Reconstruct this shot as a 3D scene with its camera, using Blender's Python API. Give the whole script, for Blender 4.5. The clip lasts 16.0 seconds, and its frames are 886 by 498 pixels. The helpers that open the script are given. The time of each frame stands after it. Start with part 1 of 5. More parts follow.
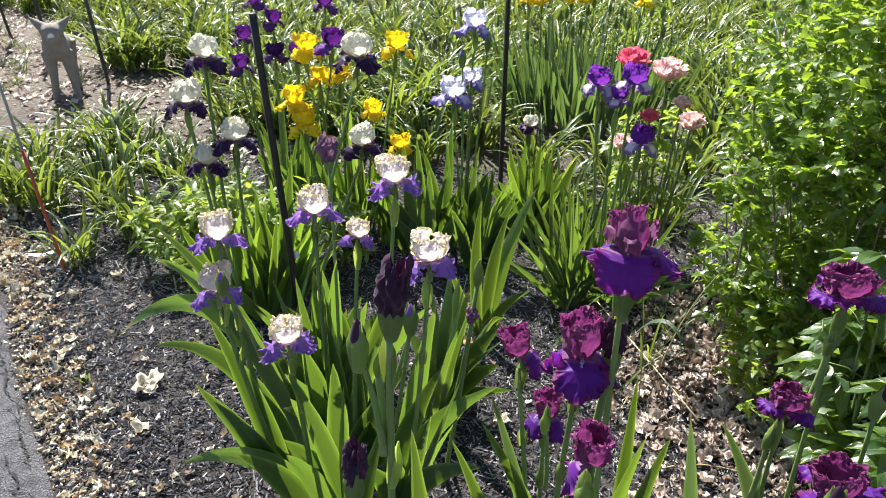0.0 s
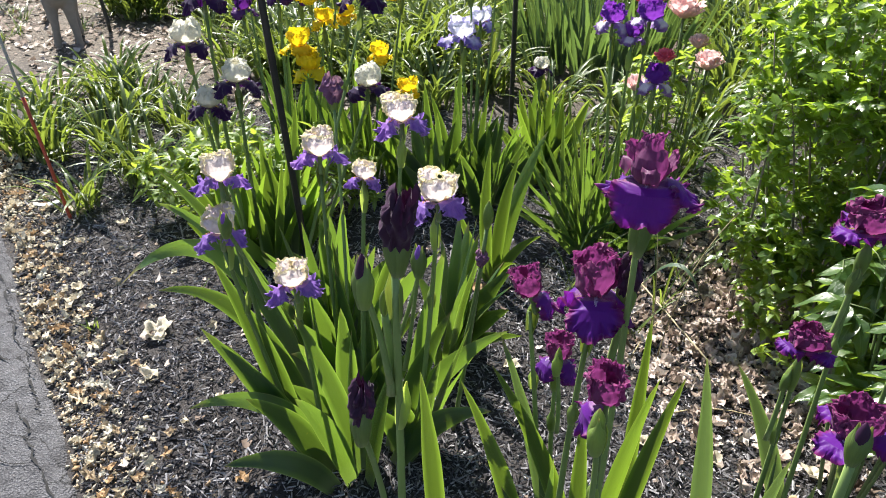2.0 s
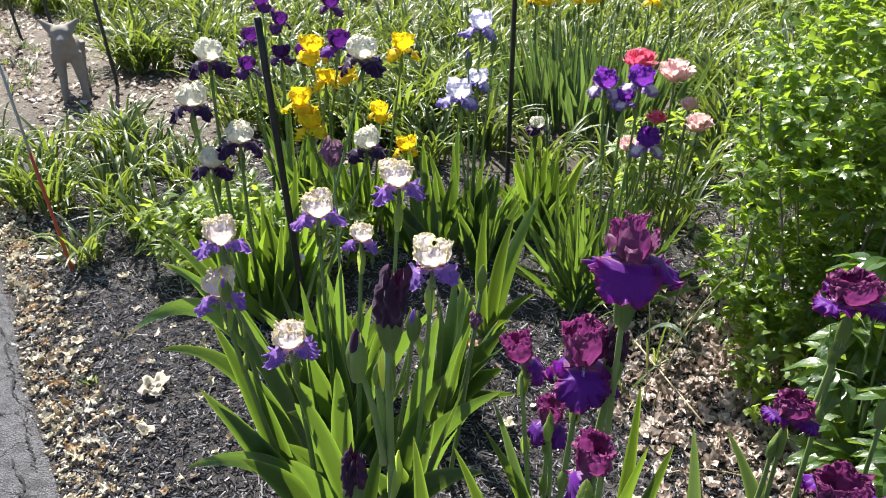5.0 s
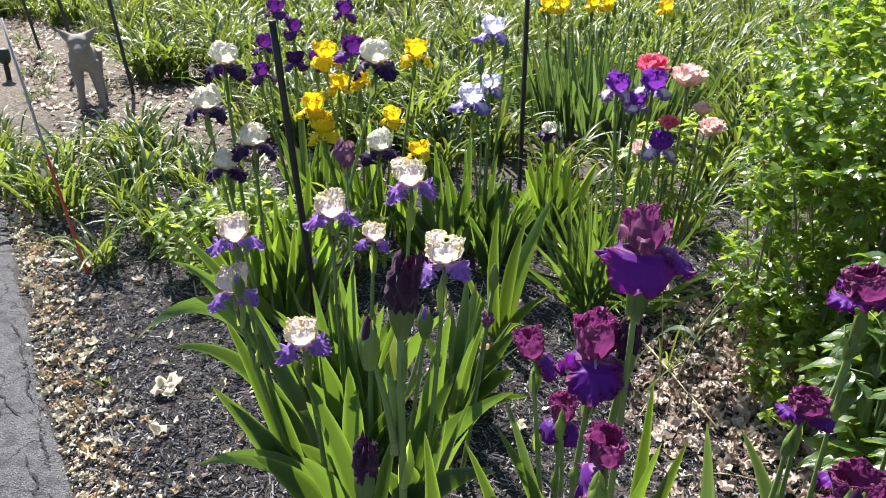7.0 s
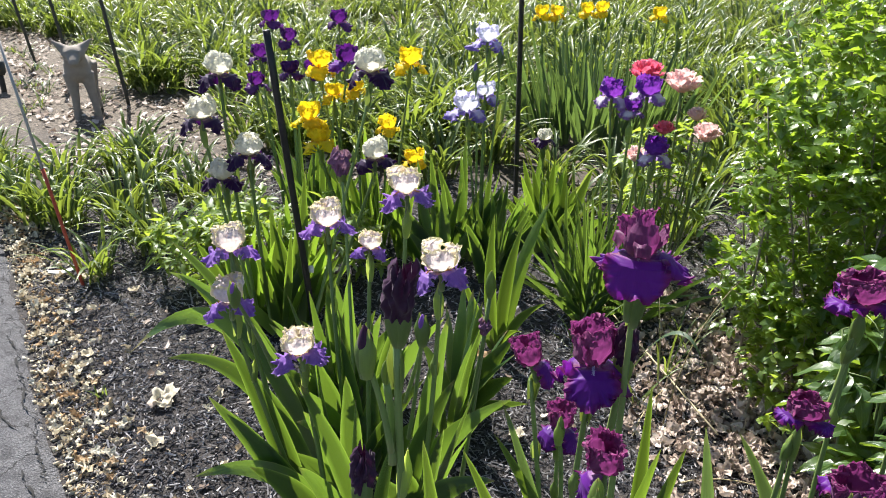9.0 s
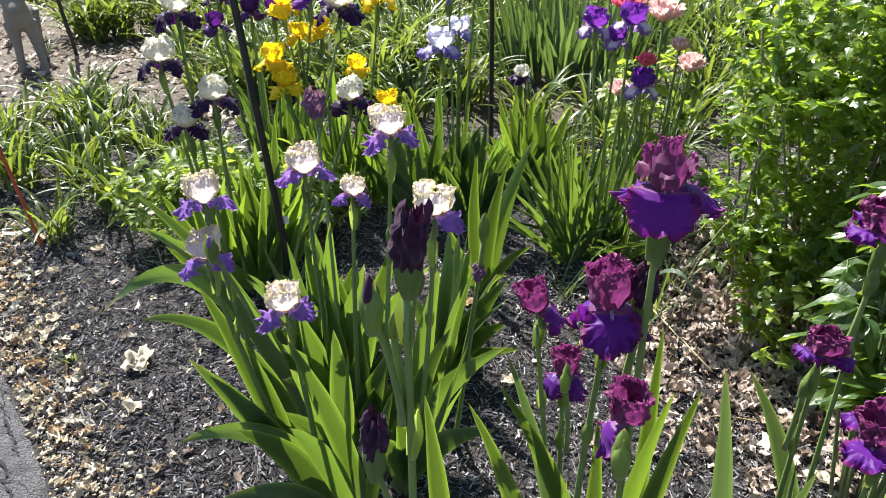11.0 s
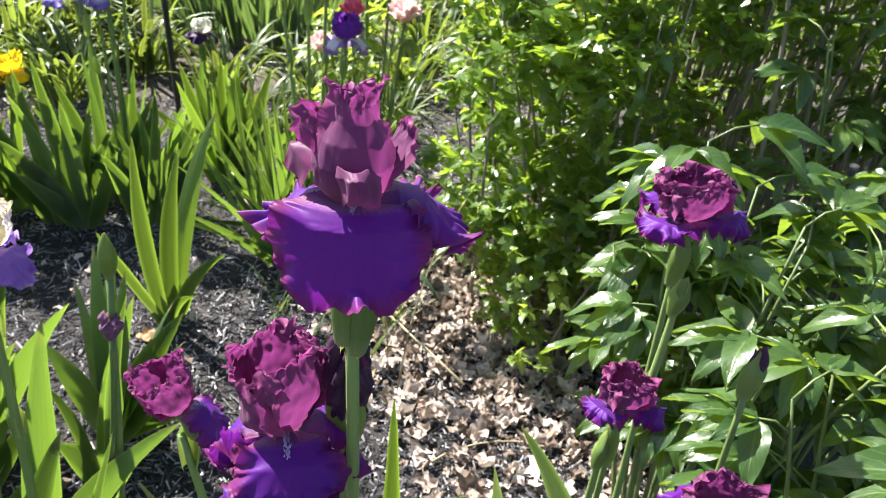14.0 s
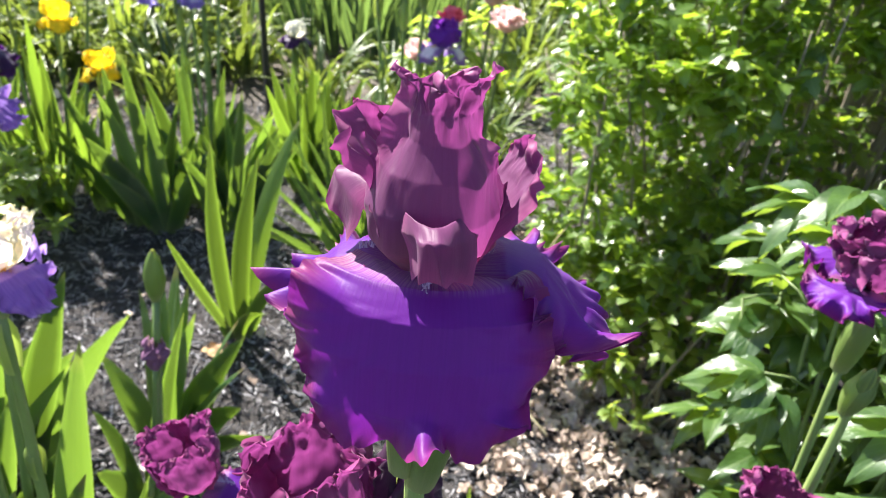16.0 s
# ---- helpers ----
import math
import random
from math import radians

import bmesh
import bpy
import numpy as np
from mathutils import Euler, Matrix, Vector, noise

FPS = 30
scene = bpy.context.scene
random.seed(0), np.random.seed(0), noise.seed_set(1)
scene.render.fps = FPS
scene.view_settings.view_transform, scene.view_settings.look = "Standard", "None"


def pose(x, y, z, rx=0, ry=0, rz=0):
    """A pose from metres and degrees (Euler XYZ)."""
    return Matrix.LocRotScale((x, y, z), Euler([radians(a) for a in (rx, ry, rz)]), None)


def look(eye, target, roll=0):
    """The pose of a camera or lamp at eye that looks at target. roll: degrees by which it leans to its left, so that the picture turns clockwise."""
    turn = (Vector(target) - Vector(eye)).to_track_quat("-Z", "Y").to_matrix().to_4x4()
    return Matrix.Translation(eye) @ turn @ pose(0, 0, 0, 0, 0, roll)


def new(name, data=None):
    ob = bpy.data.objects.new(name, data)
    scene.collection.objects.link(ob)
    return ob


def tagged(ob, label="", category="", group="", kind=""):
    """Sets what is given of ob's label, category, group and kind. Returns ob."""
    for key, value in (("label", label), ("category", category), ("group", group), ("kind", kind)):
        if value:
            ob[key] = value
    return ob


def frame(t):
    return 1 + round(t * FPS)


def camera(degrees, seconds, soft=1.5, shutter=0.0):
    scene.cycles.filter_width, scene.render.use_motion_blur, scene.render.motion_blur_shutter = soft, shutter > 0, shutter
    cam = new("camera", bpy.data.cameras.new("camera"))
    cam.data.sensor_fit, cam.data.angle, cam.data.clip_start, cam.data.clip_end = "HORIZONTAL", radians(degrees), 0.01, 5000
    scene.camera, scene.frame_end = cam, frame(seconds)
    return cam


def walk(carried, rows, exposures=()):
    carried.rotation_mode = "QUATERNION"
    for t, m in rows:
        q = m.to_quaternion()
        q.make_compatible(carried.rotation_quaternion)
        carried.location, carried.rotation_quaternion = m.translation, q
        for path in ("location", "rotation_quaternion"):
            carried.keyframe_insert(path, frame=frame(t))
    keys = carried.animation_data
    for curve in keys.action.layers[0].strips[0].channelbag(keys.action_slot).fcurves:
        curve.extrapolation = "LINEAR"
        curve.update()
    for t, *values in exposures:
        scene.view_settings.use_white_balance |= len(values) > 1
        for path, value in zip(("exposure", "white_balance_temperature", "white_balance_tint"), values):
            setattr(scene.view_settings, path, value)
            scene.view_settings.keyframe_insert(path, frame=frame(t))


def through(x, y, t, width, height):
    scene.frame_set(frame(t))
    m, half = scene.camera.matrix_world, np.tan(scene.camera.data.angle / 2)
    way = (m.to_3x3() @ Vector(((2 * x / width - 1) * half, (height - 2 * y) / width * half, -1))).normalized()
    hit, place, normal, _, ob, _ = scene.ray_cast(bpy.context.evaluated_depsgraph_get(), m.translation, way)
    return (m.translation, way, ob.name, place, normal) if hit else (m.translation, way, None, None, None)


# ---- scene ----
cam = camera(61.8, 16.0, soft=0.5)
PATH = [
    (0, (0.08, -0.269, 1.525), (-0.038, 1.517, 0.632), 2.0),
    (0.5, (0.088, -0.258, 1.515), (-0.035, 1.512, 0.592), 1.9),
    (1, (0.087, -0.246, 1.505), (-0.041, 1.504, 0.545), 1.7),
    (1.5, (0.089, -0.245, 1.491), (-0.045, 1.487, 0.5), 1.5),
    (2, (0.081, -0.241, 1.48), (-0.055, 1.483, 0.475), 1.3),
    (2.5, (0.076, -0.236, 1.487), (-0.055, 1.494, 0.492), 1.2),
    (3, (0.082, -0.255, 1.494), (-0.032, 1.49, 0.523), 1.5),
    (3.5, (0.088, -0.265, 1.51), (-0.017, 1.499, 0.574), 2.0),
    (4, (0.096, -0.266, 1.524), (-0.015, 1.518, 0.625), 2.3),
    (6.3, (0.086, -0.246, 1.54), (-0.108, 1.532, 0.645), 0.9),
    (6.5, (0.088, -0.259, 1.518), (-0.107, 1.531, 0.646), 1.4),
    (7, (0.094, -0.275, 1.509), (-0.082, 1.518, 0.641), 1.4),
    (7.5, (0.094, -0.274, 1.505), (-0.06, 1.526, 0.647), 1.4),
    (8, (0.096, -0.276, 1.511), (-0.048, 1.529, 0.663), 1.3),
    (10.3, (0.088, -0.224, 1.477), (-0.119, 1.566, 0.609), 0.3),
    (10.5, (0.078, -0.207, 1.465), (-0.111, 1.574, 0.575), -0.0),
    (11, (0.032, -0.186, 1.455), (-0.04, 1.558, 0.479), 0.1),
    (11.5, (0.043, -0.122, 1.429), (0.136, 1.562, 0.355), -0.1),
    (12, (0.097, -0.034, 1.417), (0.329, 1.602, 0.29), -1.1),
    (12.5, (0.059, 0.094, 1.384), (0.529, 1.673, 0.25), -1.2),
    (13, (0.021, 0.2, 1.35), (0.758, 1.682, 0.228), 0.6),
    (13.5, (0.102, 0.254, 1.304), (0.883, 1.752, 0.234), 4.3),
    (14, (0.202, 0.321, 1.254), (0.801, 1.94, 0.243), 5.4),
    (14.5, (0.224, 0.368, 1.246), (0.708, 2.039, 0.258), 5.6),
    (15, (0.228, 0.423, 1.21), (0.665, 2.099, 0.21), 5.0),
    (15.5, (0.237, 0.47, 1.193), (0.645, 2.152, 0.192), 5.1),
    (16, (0.239, 0.482, 1.192), (0.622, 2.176, 0.2), 5.5),
]
cam.data.dof.use_dof, cam.data.dof.aperture_fstop = True, 20.0     # a phone's lens that stays focused on the tall maroon iris
walk(cam, [(t, look(eye, target, roll)) for t, eye, target, roll in PATH], [(0, 1.44), (10.5, 1.38), (12, 1.74), (14, 1.92), (16, 2.14)])

# ---- light ----
SUN_AZ = math.atan2(-0.54, 0.84)      # the sun stands ahead and to one side
SUN_EL = radians(50)
world = bpy.data.worlds.new("sky")
scene.world = world
world.use_nodes = True
wn = world.node_tree
sky = wn.nodes.new("ShaderNodeTexSky")
sky.sky_type = 'NISHITA'
sky.sun_disc = False
sky.sun_elevation = SUN_EL
sky.sun_rotation = SUN_AZ
wn.links.new(sky.outputs[0], wn.nodes["Background"].inputs[0])
wn.nodes["Background"].inputs[1].default_value = 0.064
sun_data = bpy.data.lights.new("sun", 'SUN')
sun_data.energy = 5.0
sun_data.angle = radians(0.53)
sun_data.color = (1.0, 0.955, 0.90)
sun = new("sun", sun_data)
sun_dir = Vector((math.sin(SUN_AZ) * math.cos(SUN_EL), math.cos(SUN_AZ) * math.cos(SUN_EL), math.sin(SUN_EL)))
sun.matrix_world = look(sun_dir * 30, (0, 0, 0))


# ---- materials ----
class Nodes:
    """Short hand for building a node tree."""

    def __init__(self, name):
        self.mat = bpy.data.materials.new(name)
        self.mat.use_nodes = True
        self.t = self.mat.node_tree
        self.t.nodes.clear()
        self.out = self.t.nodes.new("ShaderNodeOutputMaterial")

    def add(self, kind, **values):
        n = self.t.nodes.new(kind)
        for k, v in values.items():
            if k.startswith("i_"):
                n.inputs[k[2:].replace("_", " ")].default_value = v
            elif k == "operation":
                n.operation = v
            elif k == "data_type":
                n.data_type = v
            elif k == "blend_type":
                n.blend_type = v
            elif k == "feature":
                n.feature = v
        return n

    def link(self, a, b):
        self.t.links.new(a, b)

    def math(self, op, a, b=0.0, c=0.0):
        n = self.add("ShaderNodeMath", operation=op)
        for i, v in enumerate((a, b, c)):
            if isinstance(v, (int, float)):
                n.inputs[i].default_value = v
            else:
                self.link(v, n.inputs[i])
        return n.outputs[0]

    def mix(self, f, a, b, blend="MIX"):
        n = self.add("ShaderNodeMix", data_type='RGBA', blend_type=blend)
        for s, v in ((n.inputs[0], f), (n.inputs[6], a), (n.inputs[7], b)):
            if isinstance(v, (int, float)):
                s.default_value = v
            elif isinstance(v, tuple):
                s.default_value = (*v, 1.0)
            else:
                self.link(v, s)
        return n.outputs[2]

    def noise(self, scale, detail=4.0, vec=None, rough=0.55):
        n = self.add("ShaderNodeTexNoise", i_Scale=scale, i_Detail=detail, i_Roughness=rough)
        if vec is not None:
            self.link(vec, n.inputs["Vector"])
        return n.outputs["Fac"]

    def ramp(self, f, *stops):
        n = self.add("ShaderNodeValToRGB")
        e = n.color_ramp.elements
        while len(e) < len(stops):
            e.new(0.5)
        for i, (p, c) in enumerate(stops):
            e[i].position = p
            e[i].color = (*c, 1.0) if isinstance(c, tuple) else (c, c, c, 1.0)
        self.link(f, n.inputs[0])
        return n.outputs[0]

    def scaled(self, vec, s):
        n = self.add("ShaderNodeMapping")
        n.inputs["Scale"].default_value = s
        self.link(vec, n.inputs["Vector"])
        return n.outputs[0]

    def bump(self, height, strength, dist):
        n = self.add("ShaderNodeBump", i_Strength=strength, i_Distance=dist)
        self.link(height, n.inputs["Height"])
        return n.outputs[0]

    def finish(self, colour, rough=0.6, normal=None, through=None, share=0.0, metal=0.0, spec=0.5, sheen=0.0):
        p = self.add("ShaderNodeBsdfPrincipled", i_Metallic=metal)
        p.inputs["Specular IOR Level"].default_value = spec
        p.inputs["Sheen Weight"].default_value = sheen
        for s, v in ((p.inputs["Base Color"], colour), (p.inputs["Roughness"], rough)):
            if isinstance(v, (int, float)):
                s.default_value = v
            elif isinstance(v, tuple):
                s.default_value = (*v, 1.0)
            else:
                self.link(v, s)
        if normal is not None:
            self.link(normal, p.inputs["Normal"])
        shader = p.outputs[0]
        if through is not None:
            tr = self.add("ShaderNodeBsdfTranslucent")
            if isinstance(through, tuple):
                tr.inputs[0].default_value = (*through, 1.0)
            else:
                self.link(through, tr.inputs[0])
            if normal is not None:
                self.link(normal, tr.inputs["Normal"])
            m = self.add("ShaderNodeMixShader")
            m.inputs[0].default_value = share
            self.link(p.outputs[0], m.inputs[1])
            self.link(tr.outputs[0], m.inputs[2])
            shader = m.outputs[0]
        self.link(shader, self.out.inputs[0])
        return self.mat


def coords(k):
    tc = k.add("ShaderNodeTexCoord")
    return tc.outputs["Object"], tc.outputs["UV"]


def petal_material(name, throat, body, edge, glow, share=0.4, hairs=True, vein=0.25, vein_colour=None, rim_from=0.72):
    """A petal: throat colour at its foot, body, and a rim; fine veins run along it."""
    k = Nodes(name)
    ob, uv = coords(k)
    sep = k.add("ShaderNodeSeparateXYZ")
    k.link(uv, sep.inputs[0])
    u, v = sep.outputs[0], sep.outputs[1]
    wob = k.noise(90, 3, ob)
    rim = k.math('ADD', k.math('MAXIMUM', k.math('ABSOLUTE', k.math('SUBTRACT', k.math('MULTIPLY', v, 2.0), 1.0)), k.math('SUBTRACT', k.math('MULTIPLY', u, 1.9), 0.92)), k.math('MULTIPLY', k.math('SUBTRACT', wob, 0.5), 0.25))
    col = k.mix(k.ramp(u, (0.06, 0.0), (0.26, 1.0)), throat, body)
    col = k.mix(k.ramp(rim, (rim_from, 0.0), (min(1.0, rim_from + 0.25), 1.0)), col, edge)
    # veins fan out along the petal
    fan = k.add("ShaderNodeCombineXYZ")
    k.link(k.math('MULTIPLY', v, 70.0), fan.inputs[0])
    k.link(k.math('MULTIPLY', u, 3.0), fan.inputs[1])
    lines = k.noise(1.0, 3, fan.outputs[0])
    veins = k.ramp(lines, (0.42, 0.0), (0.62, 1.0))
    dark = vein_colour or tuple(c * 0.45 for c in body)
    col = k.mix(k.math('MULTIPLY', veins, vein), col, dark)
    if hairs:
        bars = k.ramp(k.noise(1.0, 1, k.scaled(fan.outputs[0], (1.6, 0.2, 1))), (0.47, 0.0), (0.53, 1.0))
        near = k.ramp(u, (0.10, 1.0), (0.25, 0.0))
        col = k.mix(k.math('MULTIPLY', k.math('MULTIPLY', bars, near), 0.3), col, (0.55, 0.42, 0.36))
    big = k.noise(28, 3, ob)
    col = k.mix(k.math('MULTIPLY', big, 0.3), col, tuple(c * 0.68 for c in body))
    inf = k.add("ShaderNodeObjectInfo")
    hsv = k.add("ShaderNodeHueSaturation")
    k.link(k.math('ADD', 0.49, k.math('MULTIPLY', inf.outputs["Random"], 0.02)), hsv.inputs["Hue"])
    k.link(k.math('ADD', 0.92, k.math('MULTIPLY', inf.outputs["Random"], 0.16)), hsv.inputs["Value"])
    k.link(col, hsv.inputs["Color"])
    thru = k.mix(0.5, hsv.outputs[0], glow)
    h = k.math('ADD', k.math('MULTIPLY', lines, 0.6), k.math('MULTIPLY', k.noise(300, 2, ob), 0.4))
    return k.finish(hsv.outputs[0], 0.5, k.bump(h, 0.16, 0.0010), thru, share, spec=0.22, sheen=0.08)


def blade_material(name, dark, light, glow, share=0.42, ribs=60.0, rough=0.42, tipdry=0.0):
    """A strap leaf with ribs along it."""
    k = Nodes(name)
    ob, uv = coords(k)
    sep = k.add("ShaderNodeSeparateXYZ")
    k.link(uv, sep.inputs[0])
    u, v = sep.outputs[0], sep.outputs[1]
    inf = k.add("ShaderNodeObjectInfo")
    geo = k.add("ShaderNodeNewGeometry")
    rnd = k.math('FRACT', k.math('ADD', inf.outputs["Random"], geo.outputs["Random Per Island"]))
    fan = k.add("ShaderNodeCombineXYZ")
    k.link(k.math('MULTIPLY', v, ribs), fan.inputs[0])
    k.link(k.math('MULTIPLY', u, 2.0), fan.inputs[1])
    lines = k.noise(1.0, 2, fan.outputs[0])
    blot = k.noise(14, 4, ob)
    col = k.mix(k.ramp(k.math('ADD', k.math('MULTIPLY', rnd, 0.6), k.math('MULTIPLY', blot, 0.5)), (0.25, 0.0), (0.8, 1.0)), dark, light)
    col = k.mix(k.math('MULTIPLY', lines, 0.35), col, tuple(c * 0.55 for c in dark))
    edge = k.math('ABSOLUTE', k.math('SUBTRACT', k.math('MULTIPLY', v, 2.0), 1.0))
    col = k.mix(k.math('MULTIPLY', k.ramp(edge, (0.88, 0.0), (1.0, 1.0)), 0.5), col, (0.42, 0.45, 0.16))
    spots = k.ramp(k.noise(55, 3, ob), (0.68, 0.0), (0.74, 1.0))
    col = k.mix(k.math('MULTIPLY', spots, 0.4), col, (0.18, 0.12, 0.05))
    foot = k.ramp(u, (0.0, 1.0), (0.18, 0.0))
    col = k.mix(k.math('MULTIPLY', foot, 0.5), col, (0.35, 0.38, 0.2))
    if tipdry:
        tip = k.ramp(k.math('ADD', u, k.math('MULTIPLY', rnd, 0.05)), (0.94, 0.0), (0.985, 1.0))
        col = k.mix(k.math('MULTIPLY', tip, tipdry), col, (0.3, 0.2, 0.09))
    thru = k.mix(k.math('ADD', 0.15, k.math('MULTIPLY', lines, 0.3)), glow, col)
    # the blade is thin at its margins and thick in the middle; at random, whole leaves glow as if no other leaf shaded
    # them
    thin = k.math('MINIMUM', 1.0, k.math('ADD', 0.22, k.math('ADD', k.math('MULTIPLY', k.ramp(edge, (0.5, 0.0), (1.0, 1.0)), 0.7), k.ramp(rnd, (0.5, 0.0), (0.85, 0.9)))))
    thru = k.mix(thin, tuple(0.12 * c for c in glow), thru)
    return k.finish(col, rough, k.bump(lines, 0.4, 0.0015), thru, share, spec=0.6)


def leaf_material(name, dark, light, glow, share=0.4, rough=0.4):
    """A broad leaf with a midrib and side veins."""
    k = Nodes(name)
    ob, uv = coords(k)
    sep = k.add("ShaderNodeSeparateXYZ")
    k.link(uv, sep.inputs[0])
    u, v = sep.outputs[0], sep.outputs[1]
    inf = k.add("ShaderNodeObjectInfo")
    geo = k.add("ShaderNodeNewGeometry")
    rnd = k.math('FRACT', k.math('ADD', inf.outputs["Random"], geo.outputs["Random Per Island"]))
    off = k.math('ABSOLUTE', k.math('SUBTRACT', v, 0.5))
    side = k.math('SINE', k.math('MULTIPLY', k.math('SUBTRACT', u, k.math('MULTIPLY', off, 0.7)), 48.0))
    rib = k.ramp(off, (0.0, 1.0), (0.05, 0.0))
    veins = k.math('MAXIMUM', rib, k.ramp(side, (0.9, 0.0), (1.0, 0.5)))
    col = k.mix(rnd, dark, light)
    col = k.mix(k.math('MULTIPLY', k.noise(40, 4, ob), 0.5), col, tuple(c * 0.5 for c in dark))
    col = k.mix(k.math('MULTIPLY', veins, 0.35), col, (0.3, 0.4, 0.16))
    thru = k.mix(0.3, glow, col)
    return k.finish(col, rough, k.bump(veins, 0.3, 0.001), thru, share, spec=0.65)


def bark_material(name, a, b, scale=(60, 60, 8), rough=0.75):
    k = Nodes(name)
    ob, uv = coords(k)
    n1 = k.noise(1.0, 5, k.scaled(ob, scale))
    n2 = k.noise(9, 3, ob)
    col = k.mix(k.math('ADD', k.math('MULTIPLY', n1, 0.7), k.math('MULTIPLY', n2, 0.3)), a, b)
    return k.finish(col, rough, k.bump(n1, 0.6, 0.003))


def paint_material(name, a, wear, rough=0.45, amount=0.35, metal=0.0):
    k = Nodes(name)
    ob, uv = coords(k)
    n = k.noise(35, 6, ob, 0.65)
    fine = k.noise(220, 3, ob)
    col = k.mix(k.math('MULTIPLY', k.ramp(n, (0.5, 0.0), (0.72, 1.0)), amount), a, wear)
    r = k.math('ADD', rough - 0.1, k.math('MULTIPLY', n, 0.25))
    return k.finish(col, r, k.bump(fine, 0.2, 0.0008), metal=metal)


def ground_material():
    """Dark shredded-bark mulch near the path, drier litter and soil farther off."""
    k = Nodes("mulch")
    geo = k.add("ShaderNodeNewGeometry")
    pos = geo.outputs["Position"]
    fib = k.noise(1.0, 5, k.scaled(pos, (190, 75, 120)), 0.7)
    fib2 = k.noise(1.0, 5, k.scaled(pos, (70, 210, 120)), 0.7)
    clod = k.noise(22, 5, pos)
    wide = k.noise(1.3, 4, pos)
    fibre = k.math('MAXIMUM', fib, fib2)
    col = k.ramp(fibre, (0.38, (0.010, 0.009, 0.009)), (0.60, (0.06, 0.054, 0.053)), (0.78, (0.24, 0.22, 0.21)))
    chips = k.ramp(k.noise(75, 3, pos), (0.62, 0.0), (0.7, 1.0))
    col = k.mix(k.math('MULTIPLY', chips, 0.35), col, (0.2, 0.15, 0.1))
    sep = k.add("ShaderNodeSeparateXYZ")
    k.link(pos, sep.inputs[0])
    far = k.ramp(k.math('ADD', k.math('MULTIPLY', sep.outputs[1], 0.1), k.math('MULTIPLY', wide, 0.25)), (0.42, 0.0), (0.62, 1.0))
    dry = k.ramp(k.noise(38, 6, pos, 0.7), (0.3, (0.02, 0.017, 0.014)), (0.5, (0.10, 0.08, 0.06)), (0.72, (0.30, 0.25, 0.19)))
    col = k.mix(far, col, dry)
    h = k.math('ADD', fibre, k.math('MULTIPLY', clod, 0.8))
    return k.finish(col, 0.8, k.bump(h, 0.9, 0.012), spec=0.3)


def asphalt_material():
    k = Nodes("asphalt")
    geo = k.add("ShaderNodeNewGeometry")
    pos = geo.outputs["Position"]
    grit = k.noise(260, 4, pos, 0.7)
    patch = k.noise(5, 5, pos)
    stain = k.noise(16, 5, pos)
    col = k.ramp(grit, (0.3, (0.06, 0.06, 0.065)), (0.52, (0.16, 0.16, 0.172)), (0.72, (0.34, 0.335, 0.345)))
    col = k.mix(k.math('MULTIPLY', k.ramp(patch, (0.42, 0.0), (0.62, 1.0)), 0.4), col, (0.22, 0.22, 0.23))
    col = k.mix(k.math('MULTIPLY', k.ramp(stain, (0.48, 0.0), (0.64, 1.0)), 0.6), col, (0.05, 0.049, 0.052))
    vor = k.add("ShaderNodeTexVoronoi", i_Scale=170.0)
    k.link(pos, vor.inputs["Vector"])
    col = k.mix(k.math('MULTIPLY', k.ramp(vor.outputs["Distance"], (0.25, 0.0), (0.6, 1.0)), 0.45), col, (0.03, 0.03, 0.033))
    col = k.mix(k.math('MULTIPLY', k.ramp(k.noise(45, 4, pos, 0.7), (0.5, 0.0), (0.66, 1.0)), 0.35), col, (0.04, 0.04, 0.043))
    # a net of fine cracks that comes and goes
    bend = k.add("ShaderNodeTexNoise", i_Scale=11.0, i_Detail=5.0)
    k.link(pos, bend.inputs["Vector"])
    bent = k.add("ShaderNodeVectorMath")
    bent.operation = 'MULTIPLY_ADD'
    k.link(bend.outputs["Color"], bent.inputs[0])
    bent.inputs[1].default_value = (0.16, 0.16, 0.16)
    k.link(pos, bent.inputs[2])
    net = k.add("ShaderNodeTexVoronoi", i_Scale=3.4)
    net.feature = 'DISTANCE_TO_EDGE'
    k.link(bent.outputs[0], net.inputs["Vector"])
    split = k.math('MULTIPLY', k.ramp(net.outputs["Distance"], (0.0, 1.0), (0.016, 0.0)), k.ramp(k.noise(3.0, 3, pos), (0.42, 0.0), (0.5, 1.0)))
    col = k.mix(split, col, (0.012, 0.012, 0.012))
    h = k.math('SUBTRACT', k.math('ADD', k.math('MULTIPLY', grit, 0.7), stain), k.math('MULTIPLY', vor.outputs["Distance"], 0.8))
    return k.finish(col, 0.85, k.bump(h, 0.9, 0.010), spec=0.3)


def litter_material(name, a, b, c):
    k = Nodes(name)
    ob, uv = coords(k)
    geo = k.add("ShaderNodeNewGeometry")
    inf = k.add("ShaderNodeObjectInfo")
    rnd = k.math('FRACT', k.math('ADD', inf.outputs["Random"], geo.outputs["Random Per Island"]))
    n = k.noise(130, 4, geo.outputs["Position"])
    col = k.ramp(rnd, (0.0, a), (0.5, b), (1.0, c))
    col = k.mix(k.math('MULTIPLY', n, 0.4), col, tuple(x * 0.45 for x in a))
    return k.finish(col, 0.8, k.bump(n, 0.5, 0.002), col, 0.2, spec=0.25)


